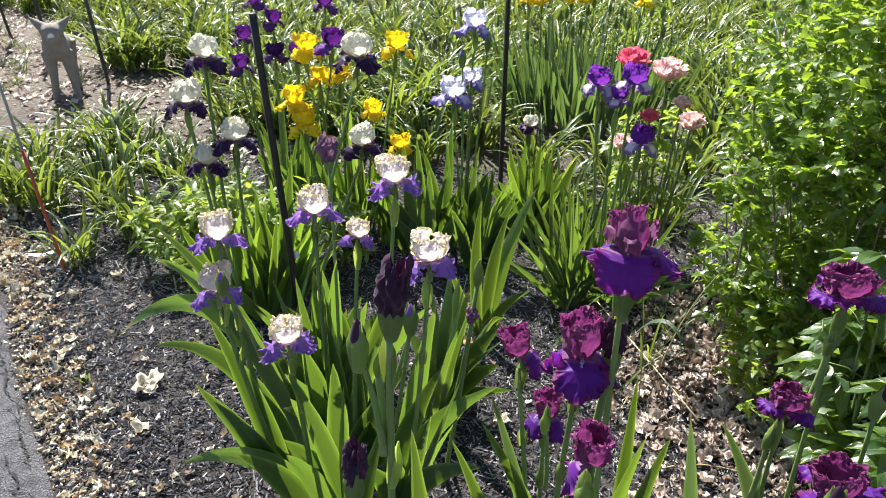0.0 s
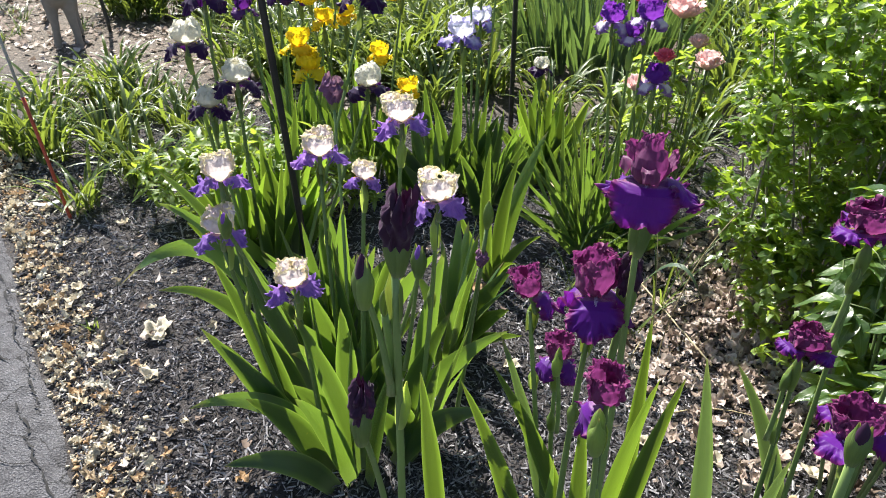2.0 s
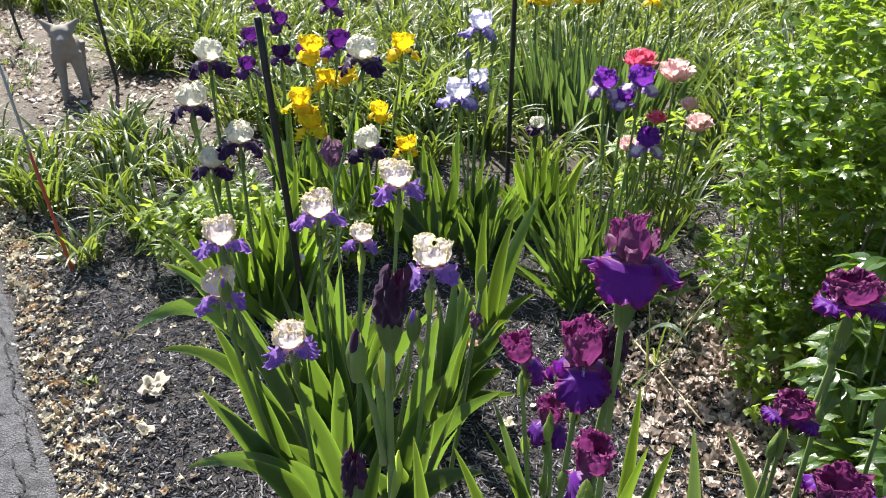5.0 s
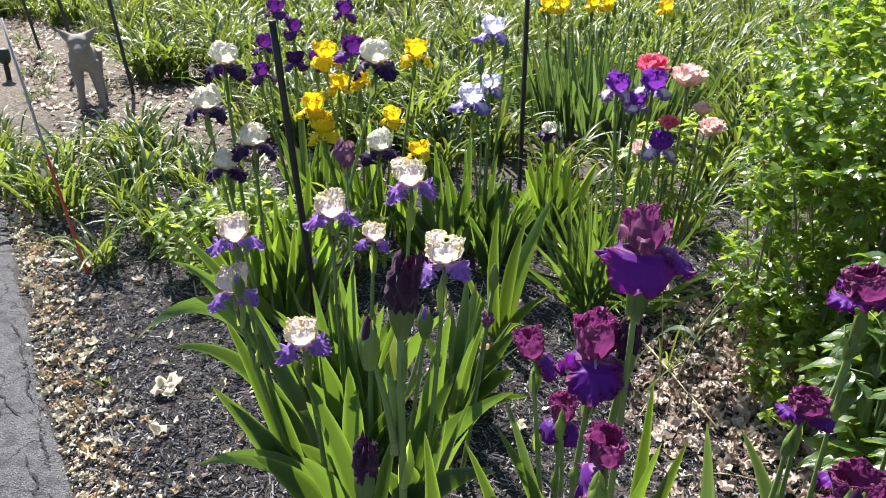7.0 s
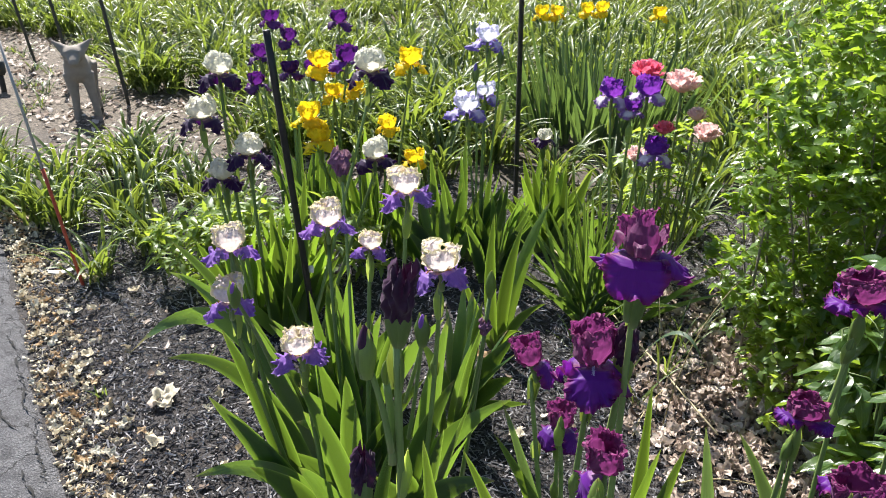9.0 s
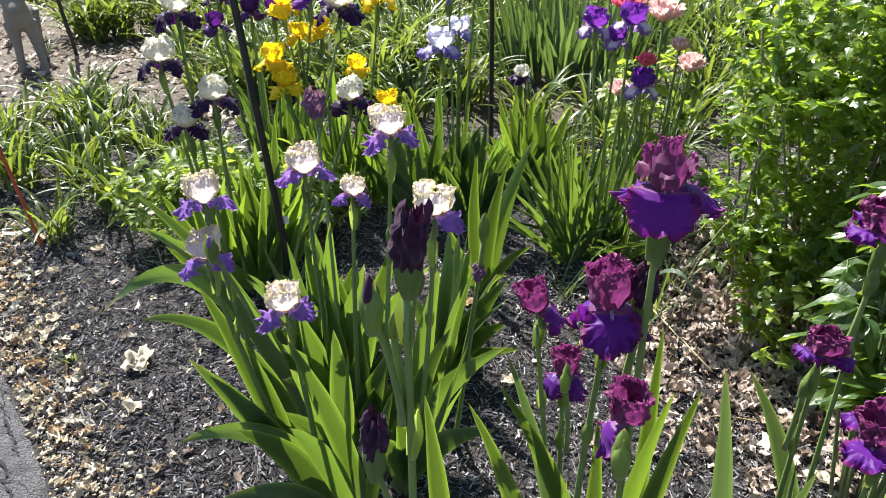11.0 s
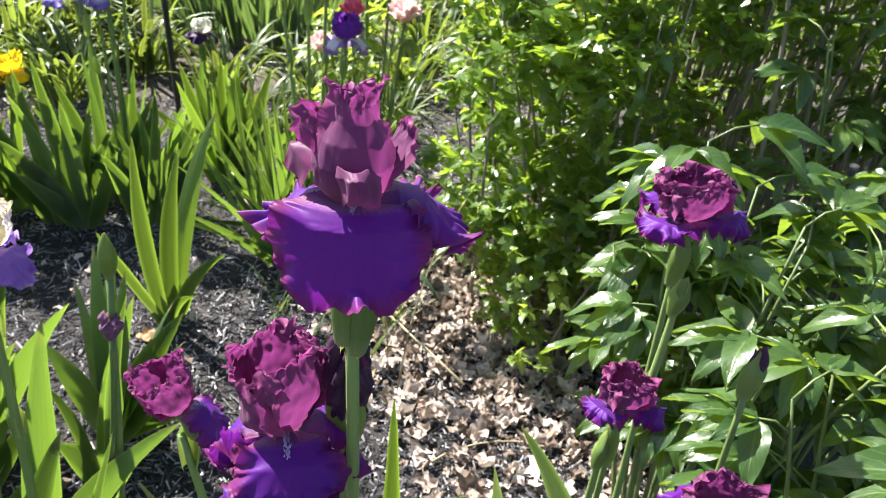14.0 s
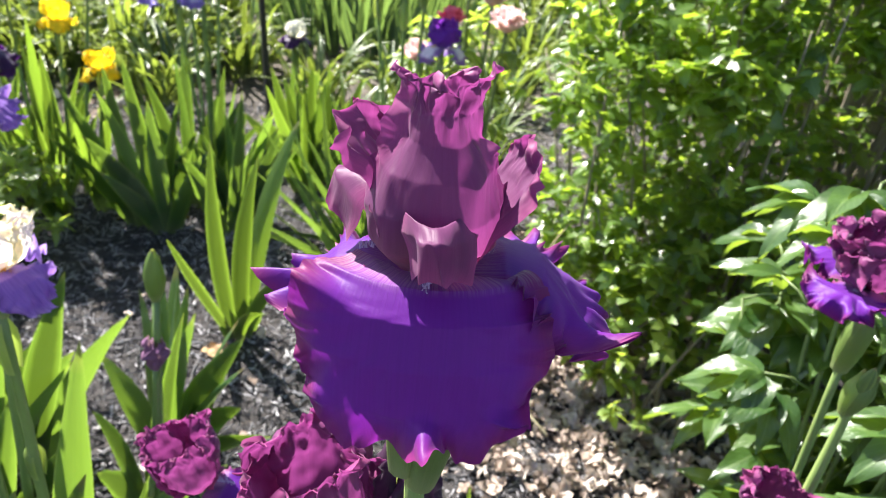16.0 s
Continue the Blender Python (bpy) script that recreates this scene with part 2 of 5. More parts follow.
M = {}
M["ground"] = ground_material()
M["asphalt"] = asphalt_material()
M["crack"] = paint_material("crack_fill", (0.012, 0.012, 0.012), (0.03, 0.028, 0.025), 0.9)
# the palest chip tone paints in the sun's grey glints on the bark
M["chip"] = litter_material("bark_chips", (0.021, 0.020, 0.022), (0.17, 0.164, 0.170), (0.64, 0.625, 0.64))
M["litter"] = litter_material("dry_leaves", (0.14, 0.10, 0.075), (0.52, 0.42, 0.35), (0.88, 0.78, 0.70))
M["pale_litter"] = litter_material("pale_chaff", (0.42, 0.27, 0.14), (0.62, 0.56, 0.42), (0.76, 0.74, 0.63))
M["iris_leaf"] = blade_material("iris_leaf", (0.020, 0.062, 0.023), (0.066, 0.130, 0.050), (0.34, 0.56, 0.042), 0.39, 55, 0.28, 0.6)
M["young_leaf"] = blade_material("young_iris_leaf", (0.045, 0.098, 0.022), (0.095, 0.17, 0.034), (0.38, 0.60, 0.04), 0.45, 50, 0.38, 0.5)
M["blue_leaf"] = blade_material("glaucous_iris_leaf", (0.04, 0.085, 0.045), (0.08, 0.14, 0.07), (0.32, 0.5, 0.08), 0.33, 60, 0.5, 0.5)
M["lily_leaf"] = blade_material("daylily_leaf", (0.04, 0.085, 0.022), (0.115, 0.175, 0.04), (0.42, 0.54, 0.06), 0.38, 24, 0.36, 0.3)
M["grassy_leaf"] = blade_material("grassy_iris_leaf", (0.028, 0.075, 0.024), (0.075, 0.14, 0.045), (0.34, 0.54, 0.05), 0.36, 30, 0.34, 0.4)
M["stalk"] = blade_material("stalk", (0.11, 0.185, 0.05), (0.20, 0.30, 0.085), (0.3, 0.45, 0.1), 0.12, 20, 0.45)
M["spathe"] = blade_material("spathe", (0.14, 0.23, 0.055), (0.26, 0.36, 0.10), (0.62, 0.78, 0.12), 0.44, 30, 0.45, 0.7)
M["shrub_leaf"] = leaf_material("shrub_leaf", (0.032, 0.074, 0.014), (0.15, 0.25, 0.04), (0.54, 0.76, 0.05), 0.44, 0.28)
M["herb_leaf"] = leaf_material("herb_leaf", (0.08, 0.15, 0.03), (0.18, 0.26, 0.055), (0.60, 0.76, 0.07), 0.45, 0.42)
M["peony_leaf"] = leaf_material("peony_leaf", (0.020, 0.058, 0.016), (0.080, 0.145, 0.036), (0.46, 0.66, 0.05), 0.34, 0.30)
M["twig"] = bark_material("twig", (0.13, 0.11, 0.08), (0.30, 0.26, 0.195))
M["green_stem"] = bark_material("green_stem", (0.10, 0.15, 0.05), (0.17, 0.22, 0.08), rough=0.5)
M["black"] = paint_material("black_steel", (0.012, 0.012, 0.013), (0.05, 0.045, 0.04), 0.45)
M["dark_metal"] = paint_material("dark_rebar", (0.03, 0.035, 0.03), (0.07, 0.05, 0.035), 0.6)
M["red"] = paint_material("red_fibreglass", (0.42, 0.06, 0.03), (0.25, 0.05, 0.03), 0.4)
M["grey_rod"] = paint_material("grey_rod", (0.35, 0.34, 0.33), (0.2, 0.19, 0.18), 0.5)
M["concrete"] = bark_material("weathered_concrete", (0.17, 0.150, 0.125), (0.34, 0.30, 0.26), (30, 30, 30), 0.85)
M["straw"] = litter_material("straw", (0.4, 0.32, 0.18), (0.55, 0.46, 0.28), (0.62, 0.54, 0.36))
M["white_label"] = paint_material("paper_label", (0.7, 0.7, 0.68), (0.5, 0.5, 0.48), 0.6)
M["beard_orange"] = paint_material("orange_beard", (0.75, 0.32, 0.03), (0.5, 0.2, 0.03), 0.9)
M["beard_blue"] = paint_material("violet_beard", (0.42, 0.33, 0.6), (0.5, 0.3, 0.15), 0.9)
M["beard_yellow"] = paint_material("yellow_beard", (0.8, 0.55, 0.05), (0.6, 0.35, 0.03), 0.9)
M["wilt"] = petal_material("wilted_petal", (0.05, 0.02, 0.04), (0.035, 0.008, 0.035), (0.06, 0.015, 0.05), (0.10, 0.02, 0.08), 0.06, False)
# the lighter rim colour stands in for sun shining through the frills
M["purple_std"] = petal_material("purple_standard", (0.20, 0.07, 0.07), (0.126, 0.030, 0.098), (0.28, 0.050, 0.165), (0.58, 0.09, 0.43), 0.28, False, 0.22)
M["purple_fall"] = petal_material("purple_fall", (0.24, 0.08, 0.25), (0.098, 0.008, 0.215), (0.16, 0.011, 0.080), (0.38, 0.03, 0.58), 0.29, True, 0.16, None, 0.70)
M["lav_std"] = petal_material("cream_standard", (0.72, 0.56, 0.38), (0.76, 0.69, 0.73), (0.86, 0.78, 0.32), (0.92, 0.82, 0.66), 0.36, False, 0.12, (0.62, 0.48, 0.66), 0.72)
M["lav_fall"] = petal_material("lavender_fall", (0.7, 0.45, 0.22), (0.27, 0.13, 0.47), (0.45, 0.31, 0.64), (0.46, 0.24, 0.82), 0.36, True, 0.6, (0.12, 0.035, 0.30), 0.82)
M["white_std"] = petal_material("white_standard", (0.70, 0.63, 0.38), (0.77, 0.75, 0.65), (0.80, 0.79, 0.70), (0.90, 0.88, 0.70), 0.40, False, 0.1, (0.7, 0.72, 0.66))
M["ink_fall"] = petal_material("ink_purple_fall", (0.2, 0.12, 0.16), (0.022, 0.005, 0.045), (0.04, 0.008, 0.07), (0.12, 0.01, 0.2), 0.3, True, 0.3)
M["ink_std"] = petal_material("ink_violet_standard", (0.1, 0.03, 0.12), (0.05, 0.008, 0.10), (0.07, 0.01, 0.13), (0.22, 0.03, 0.4), 0.3, False)
M["ink_white"] = petal_material("white_marked_ink_fall", (0.6, 0.55, 0.6), (0.10, 0.03, 0.16), (0.05, 0.008, 0.10), (0.25, 0.05, 0.4), 0.3, False)
M["violet_std"] = petal_material("violet_standard", (0.2, 0.1, 0.3), (0.13, 0.02, 0.30), (0.16, 0.03, 0.34), (0.4, 0.08, 0.7), 0.38, False)
M["plicata_fall"] = petal_material("white_centred_fall", (0.75, 0.7, 0.7), (0.76, 0.73, 0.76), (0.13, 0.02, 0.28), (0.6, 0.4, 0.85), 0.38, False, 0.35, (0.3, 0.15, 0.5), 0.45)
M["blue_fall"] = petal_material("blue_violet_fall", (0.78, 0.75, 0.75), (0.60, 0.56, 0.76), (0.11, 0.055, 0.40), (0.44, 0.34, 0.82), 0.36, True, 0.35, (0.26, 0.16, 0.56), 0.40)
M["blue_std"] = petal_material("pale_blue_standard", (0.7, 0.7, 0.75), (0.80, 0.80, 0.88), (0.42, 0.36, 0.72), (0.85, 0.86, 0.95), 0.42, False, 0.1, (0.5, 0.5, 0.75))
M["yellow"] = petal_material("yellow_petal", (0.8, 0.50, 0.02), (0.84, 0.62, 0.015), (0.86, 0.66, 0.02), (1.0, 0.80, 0.02), 0.42, False, 0.15)
M["pink"] = petal_material("pink_petal", (0.82, 0.46, 0.44), (0.90, 0.62, 0.60), (0.93, 0.74, 0.72), (1.0, 0.70, 0.66), 0.42, False, 0.1)
M["coral"] = petal_material("coral_petal", (0.66, 0.08, 0.14), (0.78, 0.12, 0.24), (0.86, 0.22, 0.36), (0.95, 0.20, 0.30), 0.4, False, 0.1)
M["brown_petal"] = petal_material("faded_petal", (0.3, 0.2, 0.12), (0.22, 0.10, 0.2), (0.4, 0.28, 0.15), (0.4, 0.25, 0.25), 0.3, False)


# ---- building helpers ----
def mesh_of(name, verts, faces, mat, uvs=None, smooth=True):
    me = bpy.data.meshes.new(name)
    me.from_pydata([tuple(v) for v in verts], [], faces)
    if uvs is not None:
        layer = me.uv_layers.new(name="UVMap")
        idx = np.zeros(len(me.loops), dtype=np.int32)
        me.loops.foreach_get("vertex_index", idx)
        layer.data.foreach_set("uv", np.asarray(uvs, dtype=np.float32)[idx].ravel())
    if smooth:
        me.polygons.foreach_set("use_smooth", [True] * len(me.polygons))
    me.materials.append(mat)
    me.update()
    return me


def grid_faces(nu, nv, o=0):
    return [(o + i * nv + j, o + (i + 1) * nv + j, o + (i + 1) * nv + j + 1, o + i * nv + j + 1) for i in range(nu - 1) for j in range(nv - 1)]


def sheet(name, fn, us, vs, mat):
    """A curved sheet through fn(u, v), v from -1 to 1."""
    verts = [fn(u, v) for u in us for v in vs]
    uvs = [(u, v * 0.5 + 0.5) for u in us for v in vs]
    return mesh_of(name, verts, grid_faces(len(us), len(vs)), mat, uvs)


def put(name, me, parent=None, m=None, label=""):
    ob = new(name, me)
    if parent is not None:
        ob.parent = parent
    if m is not None:
        ob.matrix_basis = m
    if label:
        ob["label"] = label
    return ob


def thing(name, x, y, z, label, category, group="", kind=""):
    ob = new(name)
    ob.empty_display_size = 0.05
    ob.matrix_basis = pose(x, y, z)
    return tagged(ob, label, category, group, kind)


def tube(name, points, radii, mat, sides=7, closed=True):
    """A round rod along points, with a radius at each."""
    pts = [Vector(p) for p in points]
    verts, uvs = [], []
    ref = Vector((0.31, 0.95, 0.02))
    for i, p in enumerate(pts):
        d = (pts[min(i + 1, len(pts) - 1)] - pts[max(i - 1, 0)]).normalized()
        a = d.cross(ref)
        if a.length < 0.05:
            a = d.cross(Vector((1, 0, 0)))
        a.normalize()
        b = d.cross(a)
        for j in range(sides):
            t = 2 * math.pi * j / sides
            verts.append(p + radii[i] * (math.cos(t) * a + math.sin(t) * b))
            uvs.append((i / max(1, len(pts) - 1), j / sides))
    faces = [(i * sides + j, i * sides + (j + 1) % sides, (i + 1) * sides + (j + 1) % sides, (i + 1) * sides + j) for i in range(len(pts) - 1) for j in range(sides)]
    if closed:
        faces += [tuple(range(sides))[::-1], tuple(range((len(pts) - 1) * sides, len(pts) * sides))]
    return mesh_of(name, verts, faces, mat, uvs)


def bez(a, b, c, n):
    a, b, c = Vector(a), Vector(b), Vector(c)
    return [(1 - t) ** 2 * a + 2 * t * (1 - t) * b + t * t * c for t in (i / n for i in range(n + 1))]


def join(chunks):
    """Joins (verts, faces, uvs) chunks into one list."""
    vs, fs, us = [], [], []
    for v, f, u in chunks:
        o = len(vs)
        vs += [tuple(p) for p in v]
        fs += [tuple(i + o for i in q) for q in f]
        us += u
    return vs, fs, us


def blade_chunk(base, tip, bow, width, side, fold=0.18, n=9, across=3, twist=0.0):
    """A strap leaf from base to tip: bow bends its middle, side is the way across it."""
    base, tip, bow, side = Vector(base), Vector(tip), Vector(bow), Vector(side).normalized()
    mid = (base + tip) / 2 + bow
    pts = bez(base, mid, tip, n)
    verts, uvs = [], []
    for i, p in enumerate(pts):
        t = i / n
        d = (pts[min(i + 1, n)] - pts[max(i - 1, 0)]).normalized()
        s = side - d * side.dot(d)
        s.normalize()
        nrm = d.cross(s)
        if twist:
            q = Matrix.Rotation(twist * t, 3, d)
            s, nrm = q @ s, q @ nrm
        w = width * 0.5 * (0.62 + 0.38 * math.sin(math.pi * min(1, t * 1.15 + 0.08))) * (1 - max(0.0, (t - 0.5) / 0.5) ** 2.2) ** 0.75 + 0.0004
        for j in range(across):
            v = -1 + 2 * j / (across - 1)
            verts.append(p + s * (w * v) - nrm * (fold * w * (1 - abs(v))))
            uvs.append((t, v * 0.5 + 0.5))
    return verts, grid_faces(n + 1, across), uvs


def blade(name, base, tip, bow, width, side, mat, **kw):
    v, f, u = blade_chunk(base, tip, bow, width, side, **kw)
    return mesh_of(name, v, f, mat, u)


# ---- iris flowers ----
def along(values, t):
    """The value at t (0 to 1) on a smooth line through evenly spaced values."""
    f = min(max(t, 0.0), 0.9999) * (len(values) - 1)
    i = int(f)
    g = f - i
    g = g * g * (3 - 2 * g) * 0.5 + g * 0.5
    return values[i] + (values[i + 1] - values[i]) * g


def petal_mesh(name, mat, length, half, pitch, widths, cup, amp, ph, fine=1.0, start=0.006, nu=20, nv=23, waves=3.0, flare=0.0, at=0.7, drop=0.2, lace=1.0, frill=0.0, calm=0.0):
    """A petal that starts at the flower's axis and runs out along x; its last row is the frilled upper rim. pitch: degrees from
    foot to tip; widths: half width from foot to tip, as shares of half; cup bends its sides up; drop rounds the rim's corners;
    flare turns the sides outward at that share of its length; waves and amp: the ruffles of the margin; below calm the
    sides stay smooth."""
    us = [1 - (1 - i / nu) ** 1.25 for i in range(nu + 1)]
    vs = [math.sin(0.5 * math.pi * (-1 + 2 * j / (nv - 1))) * 0.6 + 0.4 * (-1 + 2 * j / (nv - 1)) for j in range(nv)]
    prof, k = [(start, 0.0)], 60
    for i in range(k):
        a = radians(along(pitch, (i + 0.5) / k))
        prof.append((prof[-1][0] + math.cos(a) * length / k, prof[-1][1] + math.sin(a) * length / k))

    def fn(u, v):
        rim = 0.035 * fine * noise.noise((v * 6.0 + 3 * ph, ph, 0.5)) * u ** 4
        f = u * (1 - drop * abs(v) ** 2.1 + rim) * k * 0.97
        i = min(k - 1, int(f))
        x = prof[i][0] + (prof[i + 1][0] - prof[i][0]) * (f - i)
        z = prof[i][1] + (prof[i + 1][1] - prof[i][1]) * (f - i)
        dx, dz = prof[i + 1][0] - prof[i][0], prof[i + 1][1] - prof[i][1]
        ln = math.hypot(dx, dz)
        nx, nz = -dz / ln, dx / ln
        w = half * along(widths, u)
        top, side = max(0.0, (u - 0.5) / 0.5) ** 1.7, abs(v) ** 2.6 * min(1.0, u * 1.7) * (min(1.0, max(0.0, (u - calm) / 0.2)) if calm else 1.0)
        sgn = 1 if v > 0 else -1
        wave = top * (0.6 * math.sin(waves * 1.9 * v + ph) + 0.9 * noise.noise((v * waves * 0.9 + ph * 7, u * 1.5, ph)))
        wave += side * (0.6 * math.sin(waves * 3.0 * u + sgn + ph) + 0.9 * noise.noise((u * waves * 1.6 + ph * 5, sgn * 4.0, ph)))
        tight = max(top, side) ** 2 * (0.55 * noise.noise((v * waves * 2.6 + ph * 3, u * waves * 2.2, 9.0)) + 0.22 * noise.noise((v * waves * 6.5, u * waves * 5.0 + ph, 4.0)))
        swell = 0.25 * noise.noise((v * 1.7 + ph, u * 2.0, 2 * ph))
        lift = amp * (wave + fine * tight + swell) + cup * abs(v) ** 1.7 * w - flare * w * abs(v) ** 3 * math.exp(-((u - at) / 0.17) ** 2)
        brim = max(max(0.0, (u - 0.78) / 0.22), max(0.0, (abs(v) - 0.72) / 0.28) * min(1.0, max(0.0, u - max(0.25, calm)) * 2.5)) ** 1.3
        lift += frill * brim * (noise.noise((v * 9.0 + ph * 9, u * 9.0, 1.5)) + 0.6 * noise.noise((v * 19.0 + ph, u * 19.0, 6.5)))
        slide = frill * 0.6 * brim * noise.noise((v * 9.0 + 2, u * 9.0, ph + 8)) + amp * 0.6 * lace * max(top, side) * noise.noise((v * waves * 2.0 + 11, u * waves * 2.0, ph + 3))
        across = v * w * (1 + 0.05 * fine * side * noise.noise((u * 9.0, ph, sgn * 3.0))) + amp * 0.5 * lace * top * noise.noise((v * waves * 2.2 + 5, 7.0, ph))
        return (x + nx * lift + dx / ln * slide, across, z + nz * lift + dz / ln * slide)

    return sheet(name, fn, us, vs, mat)


def ripple(a, b, c):
    """Crinkles at three sizes, about -1 to 1."""
    return 1.4 * noise.noise((a, b, c)) + 0.7 * noise.noise((a * 2.1, b * 2.1, c + 4.0)) + 0.22 * noise.noise((a * 4.4, b * 4.4, c + 9.0))


def upright_petal(name, mat, height, radii, spans, ph, frill=0.008, top=0.66, lip=0.005, ridge=0.0012, drop=0.10, nu=30, nv=41, size=1.0, rise=()):
    """A standard: part of an upright cup round the flower's axis, its outer face along x. radii and spans (half angles, degrees), and rise (heights, else even), run
    from foot to top; above the share top it breaks into crinkled frills; lip turns its two side edges outward."""
    us = [1 - (1 - i / nu) ** 1.15 for i in range(nu + 1)]
    vs = [-1 + 2 * j / (nv - 1) for j in range(nv)]

    def fn(u, v):
        r = along(radii, u)
        th = radians(along(spans, u)) * v
        arc = th * max(r, 0.6 * max(radii)) / 0.012
        crest = max(0.0, (u - top) / (1 - top)) ** 1.1
        edge = max(0.0, (abs(v) - 0.74) / 0.26) ** 1.6 * min(1.0, max(0.0, u - 0.18) * 3.0)
        m = max(crest, 0.75 * edge)
        up = u * height / 0.012
        r += lip * edge + frill * m * (0.9 * ripple(arc * 2.0, up * 0.9, ph) + 0.6 * noise.noise((arc * 0.6, up * 0.3, ph + 2))) + ridge * ripple(arc * 0.7, up * 0.4, ph + 20)
        th += frill * m * 0.7 * ripple(arc * 1.6 + 7, up * 1.1, ph + 5) / max(0.012, r)
        z = (along(rise, u) if rise else height * u) * (1 - drop * v * v) + frill * m * 0.55 * ripple(arc * 1.4 + 3, up * 0.9, ph + 11)
        return (size * r * math.cos(th), size * r * math.sin(th), size * z)

    return sheet(name, fn, us, vs, mat)


def apron_petal(name, mat, outs, downs, halves, ph, wrap=0.35, sag=0.10, frill=0.007, tabs=0.012, nu=34, nv=49, size=1.0, rim=0.72, lift=0.0):
    """A fall: it leaves the axis along x and hangs. outs and downs: its middle line from foot to tip; halves: half widths; wrap: how far
    the sides bend back round the flower; sag: how far they droop; tabs: folds of the lower rim that turn up and out."""
    us = [i / nu for i in range(nu + 1)]
    vs = [math.sin(0.5 * math.pi * (-1 + 2 * j / (nv - 1))) * 0.5 + 0.5 * (-1 + 2 * j / (nv - 1)) for j in range(nv)]

    reach = sum(math.hypot(p - q, m - n) for p, q, m, n in zip(outs[1:], outs, downs[1:], downs))

    def fn(u, v):
        uu = u * (1 - 0.16 * abs(v) ** 2.4)
        w = along(halves, u)
        x, z = along(outs, uu), -along(downs, uu)
        dx, dz = along(outs, uu + 0.05) - along(outs, uu - 0.05), along(downs, uu - 0.05) - along(downs, uu + 0.05)
        ln = math.hypot(dx, dz) or 1.0
        nx, nz = -dz / ln, dx / ln
        low = max(0.0, (u - rim) / (1 - rim)) ** 1.5
        side = max(0.0, (abs(v) - 0.5) / 0.5) ** 1.6 * min(1.0, max(0.0, u - 0.10) * 4.0)
        m = min(1.15, low + side)
        # pleats run out from the petal's middle to its margin
        py, px = v * w, (u - 0.30) * reach
        turn, far = math.atan2(py, px), math.hypot(py, px) / 0.03
        k = 1.2 * noise.noise((turn * 2.6 + ph, far * 0.5, ph)) + 1.1 * noise.noise((turn * 5.6, far * 0.8, ph + 3)) + 0.8 * m * noise.noise((turn * 12.0, far * 1.6, ph + 6)) + 0.45 * m * noise.noise((turn * 23.0, far * 2.5, ph + 9))
        fold = tabs * low * max(0.0, noise.noise((turn * 3.4 + 2, 0.3, ph + 6)) * 1.8)
        bulge = frill * 1.5 * m * k + 0.0026 * min(1.0, 0.8 * far) ** 2 * ripple(turn * 2.4, far * 0.5, ph + 30)
        x += nx * bulge + fold * 1.3 - wrap * w * abs(v) ** 2.0
        z += nz * bulge + fold * 1.1 - sag * w * abs(v) ** 2.2 + lift * w * abs(v)
        y = v * w + frill * m * 0.8 * (noise.noise((turn * 5.0 + 9, far, ph + 8)) + 0.5 * noise.noise((turn * 11.0, far, ph + 2)))
        return (size * x, size * y, size * z)

    return sheet(name, fn, us, vs, mat)


FLOWER_MESH = {}


SHAPES = {  # standards: height, radii, half spans, frill; falls: outs, downs, half widths, frill, tabs
    "column": (0.062, (0.009, 0.022, 0.028, 0.028, 0.027, 0.029, 0.028), (70, 78, 80, 78, 80, 88), 0.0075, (0.008, 0.026, 0.040, 0.048, 0.051, 0.050), (0.0, -0.003, 0.006, 0.020, 0.036, 0.050), (0.013, 0.027, 0.036, 0.041, 0.038, 0.029), 0.0080, 0.010),
    "tulip": (0.062, (0.008, 0.025, 0.036, 0.040, 0.040, 0.038), (62, 66, 64, 62, 64, 70), 0.0080, (0.008, 0.026, 0.042, 0.052, 0.057, 0.058), (0.0, -0.006, -0.004, 0.006, 0.020, 0.034), (0.010, 0.022, 0.031, 0.035, 0.033, 0.024), 0.0095, 0.007),
    "globe": (0.066, (0.009, 0.028, 0.040, 0.043, 0.041, 0.034, 0.022), (62, 70, 70, 66, 68, 80), 0.0085, (0.008, 0.028, 0.046, 0.058, 0.064, 0.065), (0.0, -0.005, -0.002, 0.009, 0.025, 0.042), (0.011, 0.025, 0.036, 0.040, 0.037, 0.026), 0.0060, 0.004),
    "cup": (0.056, (0.010, 0.028, 0.035, 0.037, 0.037, 0.034), (68, 74, 74, 72, 76, 84), 0.0095, (0.008, 0.028, 0.044, 0.057, 0.067, 0.074), (0.0, -0.002, -0.005, -0.006, 0.001, 0.013), (0.013, 0.028, 0.038, 0.041, 0.037, 0.028), 0.0075, 0.004),
}


